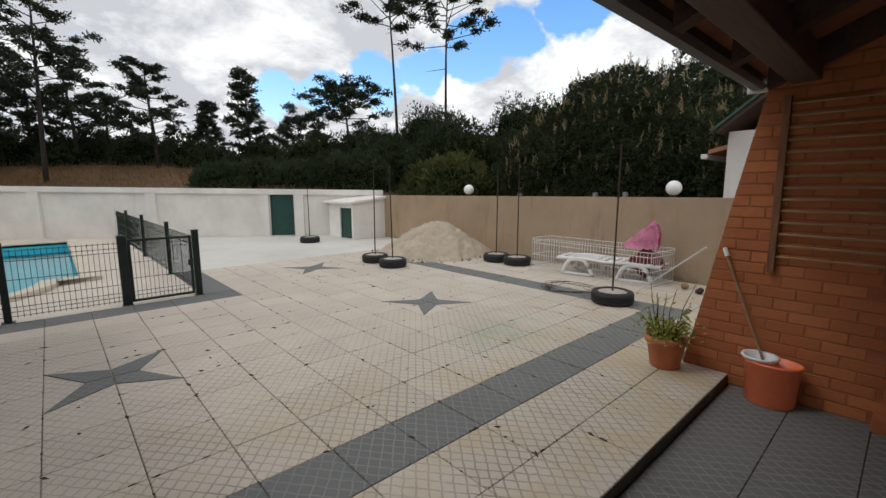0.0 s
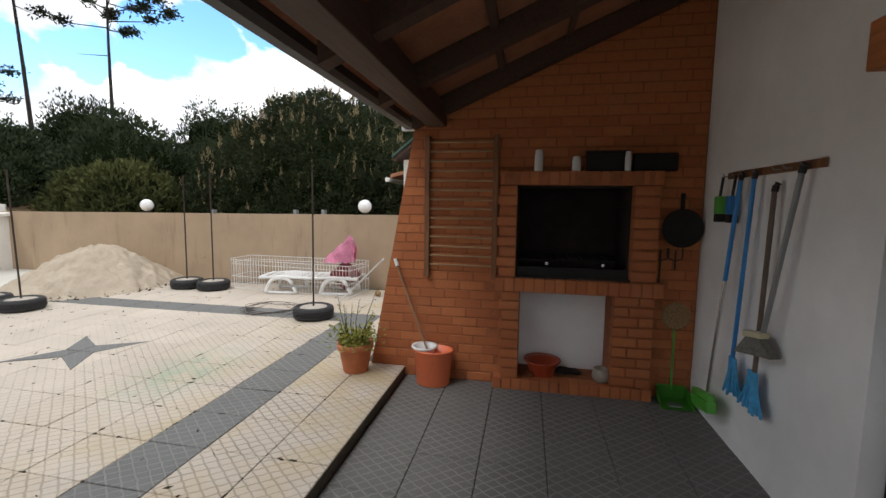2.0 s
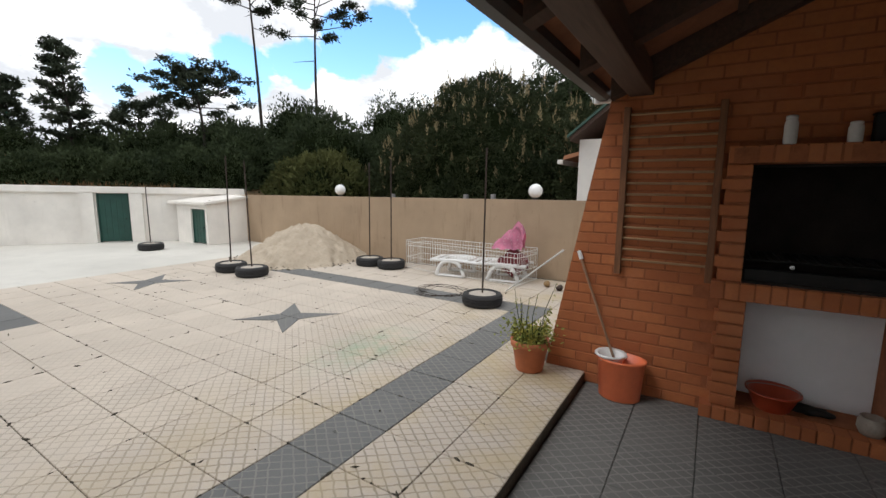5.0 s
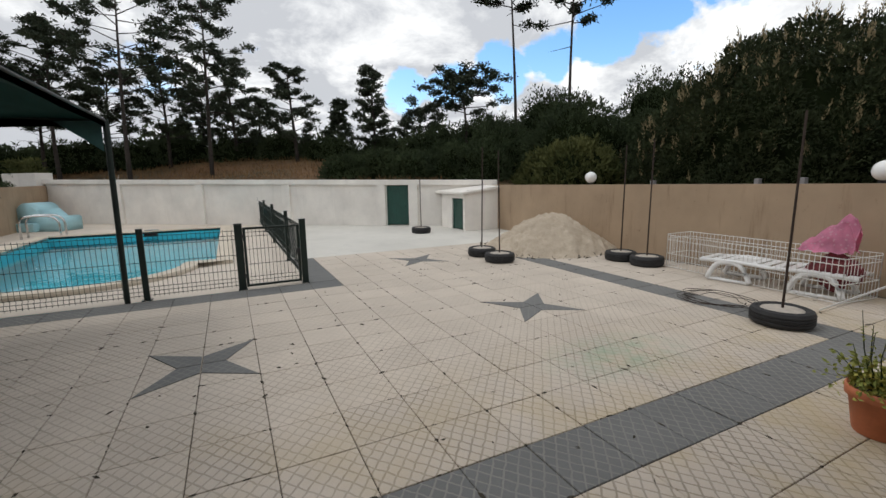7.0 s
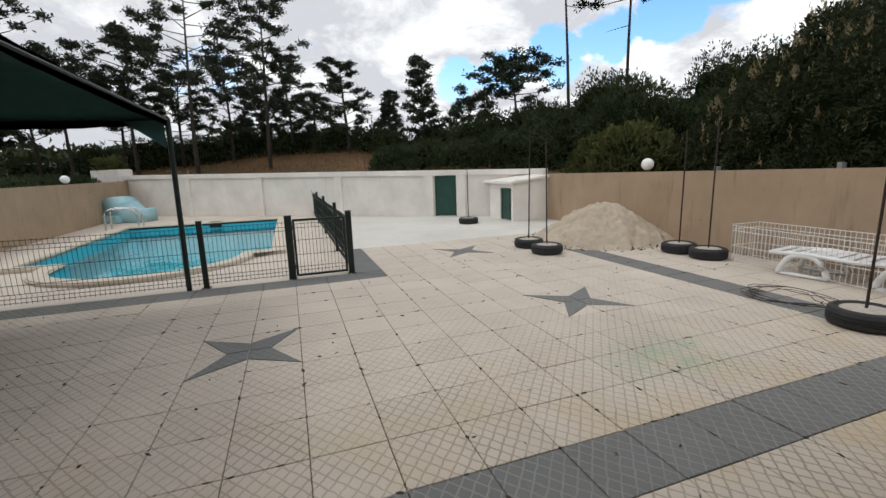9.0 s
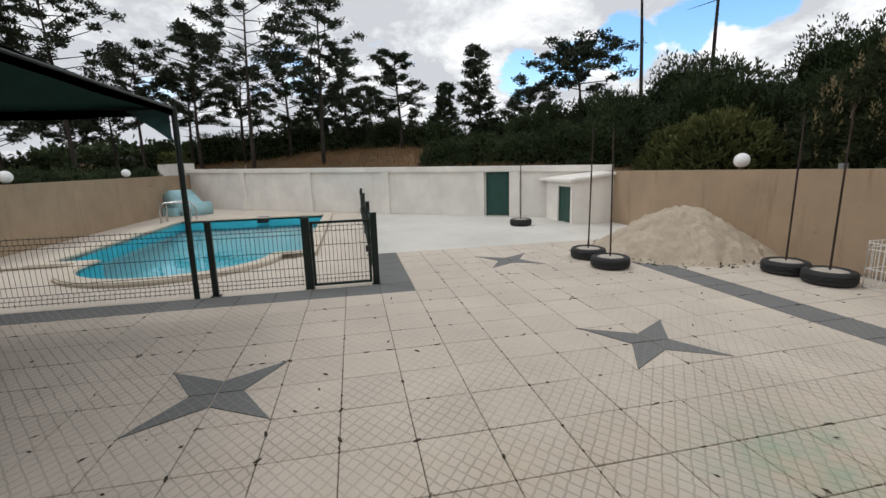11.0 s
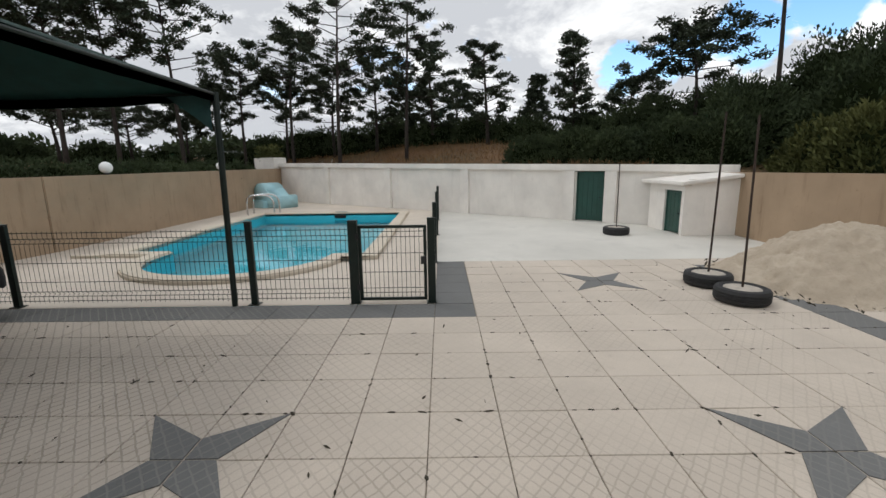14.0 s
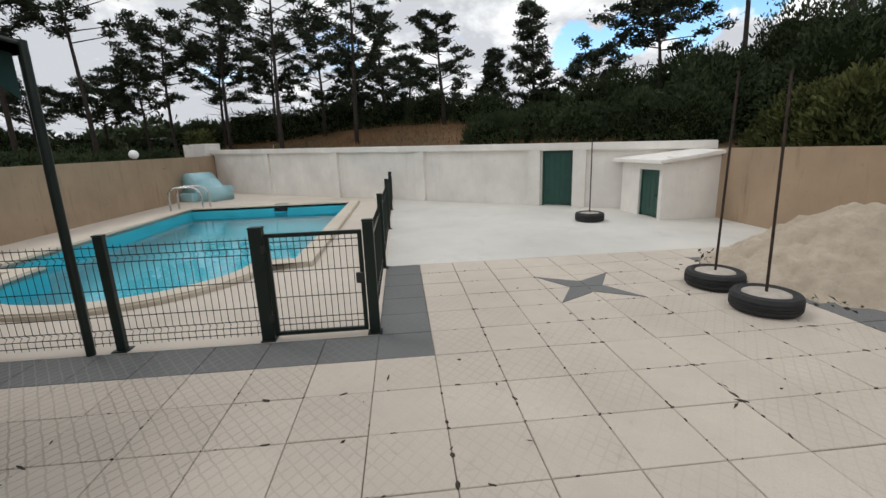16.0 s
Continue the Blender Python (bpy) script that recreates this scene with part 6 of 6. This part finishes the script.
row_ = [(11.5, 8.2, 1.9, 2.6), (13.0, 11.0, 2.2, 2.9), (11.2, 13.2, 1.8, 2.4), (14.3, 13.6, 2.4, 3.0), (9.2, 15.0, 1.7, 1.9), (12.0, 16.5, 2.2, 2.4), (7.6, 17.6, 1.6, 1.7), (9.9, 10.6, 1.4, 1.9), (16.5, 8.5, 2.6, 3.4),
        (5.0, 18.8, 1.6, 1.3), (3.2, 20.2, 1.6, 1.5), (1.0, 21.8, 1.7, 1.4), (-1.4, 22.8, 1.7, 1.5), (-3.8, 23.2, 1.7, 1.4), (-6.0, 23.4, 1.8, 1.6), (-8.4, 23.2, 1.8, 1.4), (-11.0, 23.2, 1.8, 1.3), (-13.6, 22.0, 1.7, 1.1), (-16.0, 20.6, 1.8, 1.1), (-18.0, 17.0, 1.8, 1.1), (-16.8, 14.0, 1.6, 1.0), (-19.5, 11.0, 1.8, 1.0), (7.2, 14.2, 1.1, 0.9), (8.4, 12.4, 1.2, 1.2), (14.5, 18.5, 2.6, 2.8)]
for k, (x, y, r_, h_) in enumerate(row_):
    shrub("shrub", "dark green shrub at the foot of the pines", x, y, tree_z(x, y), r_, r_ * rng.uniform(0.85, 1.15), h_, M_SHRUB, 9000 if y < 18 else 3200, 400 + k, 0.125)
for k, (x, y, r_) in enumerate([(-9.2, 13.4, 0.9), (-7.0, 16.0, 0.55), (-7.9, 14.9, 0.6), (-7.4, 12.2, 0.6), (-7.5, 9.8, 0.6)]):
    shrub("low_shrub", "low green bush outside beyond the tan wall", x, y, tree_z(x, y), r_, r_, 0.75, M_SHRUB, 500, 450 + k, 0.10)
for k in range(11):
    y = 1.6 + k * 1.28
    x = (-5.52 if y > 5.5 else -5.47 - 0.14 * (5.5 - y)) - 0.95
    shrub("hedge_bush", "low dull green hedge bush outside the tan wall", x, y, 0.95, 0.75, 0.88, 0.64, M_SHRUB, 2800, 470 + k, 0.075)
for k, q in enumerate((-2.4, -1.1, 0.2, 1.5, 2.8)):
    p = W0 + WALL_D * q + WALL_N * (2.7 + 0.3 * (k % 2))
    shrub("shrub", "dark green shrub on the bank behind the white wall", p.x, p.y, tree_z(p.x, p.y), 0.95, 1.0, 0.85 + 0.12 * k, M_SHRUB, 4200, 490 + k, 0.10)
bm = B()
rng = random.Random(9)
k = 0
while k < 9000:
    x, y = rng.uniform(-13, 7), rng.uniform(9, 24)
    out = (Vector((x, y, 0)) - W0).dot(WALL_N)
    if out < 0.7 or out > 9.5:
        continue
    blade(bm, Vector((x, y, bank(x, y) - 0.02)), Vector((rng.gauss(0, 0.3), rng.gauss(0, 0.3), 1)), rng.uniform(0.10, 0.28), 0.022, rng)
    k += 1


def grass_mat():
    k = Nodes("dry_grass_blades", 0.9)
    return k.base(k.mix(k.island(), (0.09, 0.055, 0.024), (0.26, 0.145, 0.06)))


tagged(obj("dry_grass", bm, grass_mat()), "dry brown grass on the bank", "grass", "", "stuff")
bm = B()
for k in range(7):
    x, y = -3.8 + rng.uniform(-0.7, 0.7), 17.4 + rng.uniform(-0.3, 0.3)
    z = bank(x, y)
    cyl(bm, (x, y, z), (x + rng.uniform(-0.5, 0.6), y + rng.uniform(-0.3, 0.3), z + rng.uniform(0.1, 0.45)), 0.03, 0.015, 5)
tagged(obj("dead_branches", bm, M_FILL), "bleached dead branches on the bank", "branches", "", "stuff")

# far woods all round the horizon
bm = B()
rng = random.Random(55)
for k in range(520):
    a, r_ = rng.uniform(0, 2 * math.pi), rng.uniform(36, 58)
    cx_, cy_ = r_ * math.cos(a), r_ * math.sin(a)
    zb = bank(cx_, cy_) - 0.2
    h_, w_ = rng.uniform(2.6, 5.2), rng.uniform(1.3, 2.4)
    if 1.7 < a < 2.9:
        h_ *= 0.5
    for q in range(210):
        d = rdir(rng)
        p = Vector((cx_ + d.x * w_ * rng.uniform(0.2, 1), cy_ + d.y * w_ * rng.uniform(0.2, 1), zb + h_ * 0.5 + d.z * h_ * 0.5 * rng.uniform(0.3, 1)))
        blade(bm, p, rdir(rng) + Vector((0, 0, 0.4)), rng.uniform(0.3, 0.7), 0.26, rng)
tagged(obj("far_woods", bm, M_SHRUB), "dark pine woods on the horizon", "woods", "", "stuff")

# ---- pavers, piece by piece ----
GAP = 0.0024


def paver_mesh(name, mt, w=T, d=T):
    bm = bmesh.new()
    bmesh.ops.create_cube(bm, size=1.0)
    for v in bm.verts:
        v.co = Vector((v.co.x * (w - 2 * GAP), v.co.y * (d - 2 * GAP), v.co.z * 0.04 - 0.02))
    bmesh.ops.bevel(bm, geom=[e for e in bm.edges if all(v.co.z > -0.01 for v in e.verts)], offset=0.0035, segments=1, affect='EDGES')
    me = bpy.data.meshes.new(name)
    bm.to_mesh(me)
    bm.free()
    me.materials.append(mt)
    return me


P_LIGHT, P_DARK, P_PORCH = paver_mesh("paver", M_PAVER), paver_mesh("paver", M_DARK), paver_mesh("porch_tile", M_PORCH)
STARS = [(0, 0), (8, 0), (8, 8)]


def is_dark(c, r):
    if r == -6 and c <= 12:
        return True
    if c == 12 and -6 <= r <= 9:
        return True
    if r == 5 and c <= 3:
        return True
    return c == 3 and 5 <= r <= 10


prng = random.Random(3)
far_light, far_dark = B(), B()


def far_paver(bm, x, y):
    h = T / 2 - GAP
    z = prng.uniform(-0.0015, 0.001)
    top = [bm.verts.new((x + a * (h - 0.004), y + b * (h - 0.004), z)) for a, b in ((-1, -1), (1, -1), (1, 1), (-1, 1))]
    low = [bm.verts.new((x + a * h, y + b * h, z - 0.011)) for a, b in ((-1, -1), (1, -1), (1, 1), (-1, 1))]
    bm.faces.new(top)
    for i in range(4):
        bm.faces.new((low[i], low[(i + 1) % 4], top[(i + 1) % 4], top[i]))


def kite_mesh():
    bm = bmesh.new()
    pts = [(0.006, 0.006), (0.42 * T, 0.006), (0.985 * T, 0.985 * T), (0.006, 0.42 * T)]
    prism(bm, pts, -0.004, 0.0045)
    bmesh.ops.recalc_face_normals(bm, faces=bm.faces)
    me = bpy.data.meshes.new("star_inlay")
    bm.to_mesh(me)
    bm.free()
    me.materials.append(M_DARK)
    return me


KITE = kite_mesh()
for c in range(-15, 17):
    for r in range(-8, 11):
        x, y = (c + 0.5) * T, (r + 0.5) * T
        if r >= 6 and c < 3:
            continue
        if c >= 9 and r < -7:
            continue
        dark = is_dark(c, r)
        if -3 <= c <= 11 and -8 <= r <= 7:
            ob = new("paver", P_DARK if dark else P_LIGHT)
            ob.parent = floor
            ob.location = (x, y, prng.uniform(-0.0015, 0.0015))
            ob.rotation_euler = (prng.gauss(0, 0.0022), prng.gauss(0, 0.0022), prng.gauss(0, 0.0015))
        else:
            far_paver(far_dark if dark else far_light, x, y)
for bm, mt in ((far_light, M_PAVER), (far_dark, M_DARK)):
    q = part("outer_pavers", bm, mt, floor)
    tagged(q, "", "", "", "stuff")
for c, r in STARS:
    for k in range(4):
        ob = new("star_inlay", KITE)
        ob.parent = floor
        ob.location = (c * T, r * T, 0.0015)
        ob.rotation_euler = (0, 0, k * math.pi / 2)
for c in range(-5, 9):
    for r in range(-14, -8):
        ob = new("porch_tile", P_PORCH)
        ob.parent = porch_floor
        ob.location = ((c + 0.38) * T, (r + 0.5) * T - 0.01, PORCH_Z + prng.uniform(-0.001, 0.001))
        ob.rotation_euler = (prng.gauss(0, 0.0015), prng.gauss(0, 0.0015), 0)

# leaf litter and moss caught in the joints
bm = B()
lrng = random.Random(15)
for k in range(1050):
    c, r = lrng.randint(-9, 14), lrng.randint(-7, 10)
    x, y = c * T, r * T
    turn_ = lrng.uniform(0, 180)
    if lrng.random() < 0.75:
        if lrng.random() < 0.5:
            x += lrng.uniform(-0.2, 0.2)
            turn_ = lrng.gauss(0, 14)
        else:
            y += lrng.uniform(-0.2, 0.2)
            turn_ = 90 + lrng.gauss(0, 14)
    if (y > 1.95 and x < 1.65) or (x > 3.4 and y < -2.7) or y > 4.3:
        continue
    s = lrng.choice((0.006, 0.008, 0.010, 0.015))
    vs = bmesh.ops.create_icosphere(bm, subdivisions=1, radius=s)["verts"]
    ax, ay = lrng.uniform(0.8, 2.6), lrng.uniform(0.4, 0.9)
    m = pose(x, y, 0.0, 0, 0, turn_)
    for v in vs:
        v.co = m @ Vector((v.co.x * ax * lrng.uniform(0.7, 1.3), v.co.y * ay, max(-0.002, v.co.z * 0.35)))
for k in range(90):
    a = lrng.uniform(2.2, 5.6)
    x, y = 6.08 + 1.45 * math.cos(a) * lrng.uniform(0.85, 1.12), 3.06 + 1.35 * math.sin(a) * lrng.uniform(0.85, 1.12)
    if x > 7.0:
        continue
    blade(bm, Vector((x, y, 0.02)), Vector((lrng.uniform(-1, 1), lrng.uniform(-1, 1), 0.3)), lrng.uniform(0.03, 0.10), 0.03, lrng)
for k in range(160):
    x, y = lrng.uniform(-2.5, 6.2), lrng.uniform(-3.0, 4.2)
    if (y > 1.9 and x < 1.7) or (x > 3.4 and y < -2.6):
        continue
    blade(bm, Vector((x, y, 0.006)), Vector((lrng.uniform(-1, 1), lrng.uniform(-1, 1), 0.12)), lrng.uniform(0.02, 0.06), 0.014, lrng)
tagged(obj("leaf_litter", bm, M_LITTER), "dark leaf litter and moss in the joints", "litter", "", "stuff")
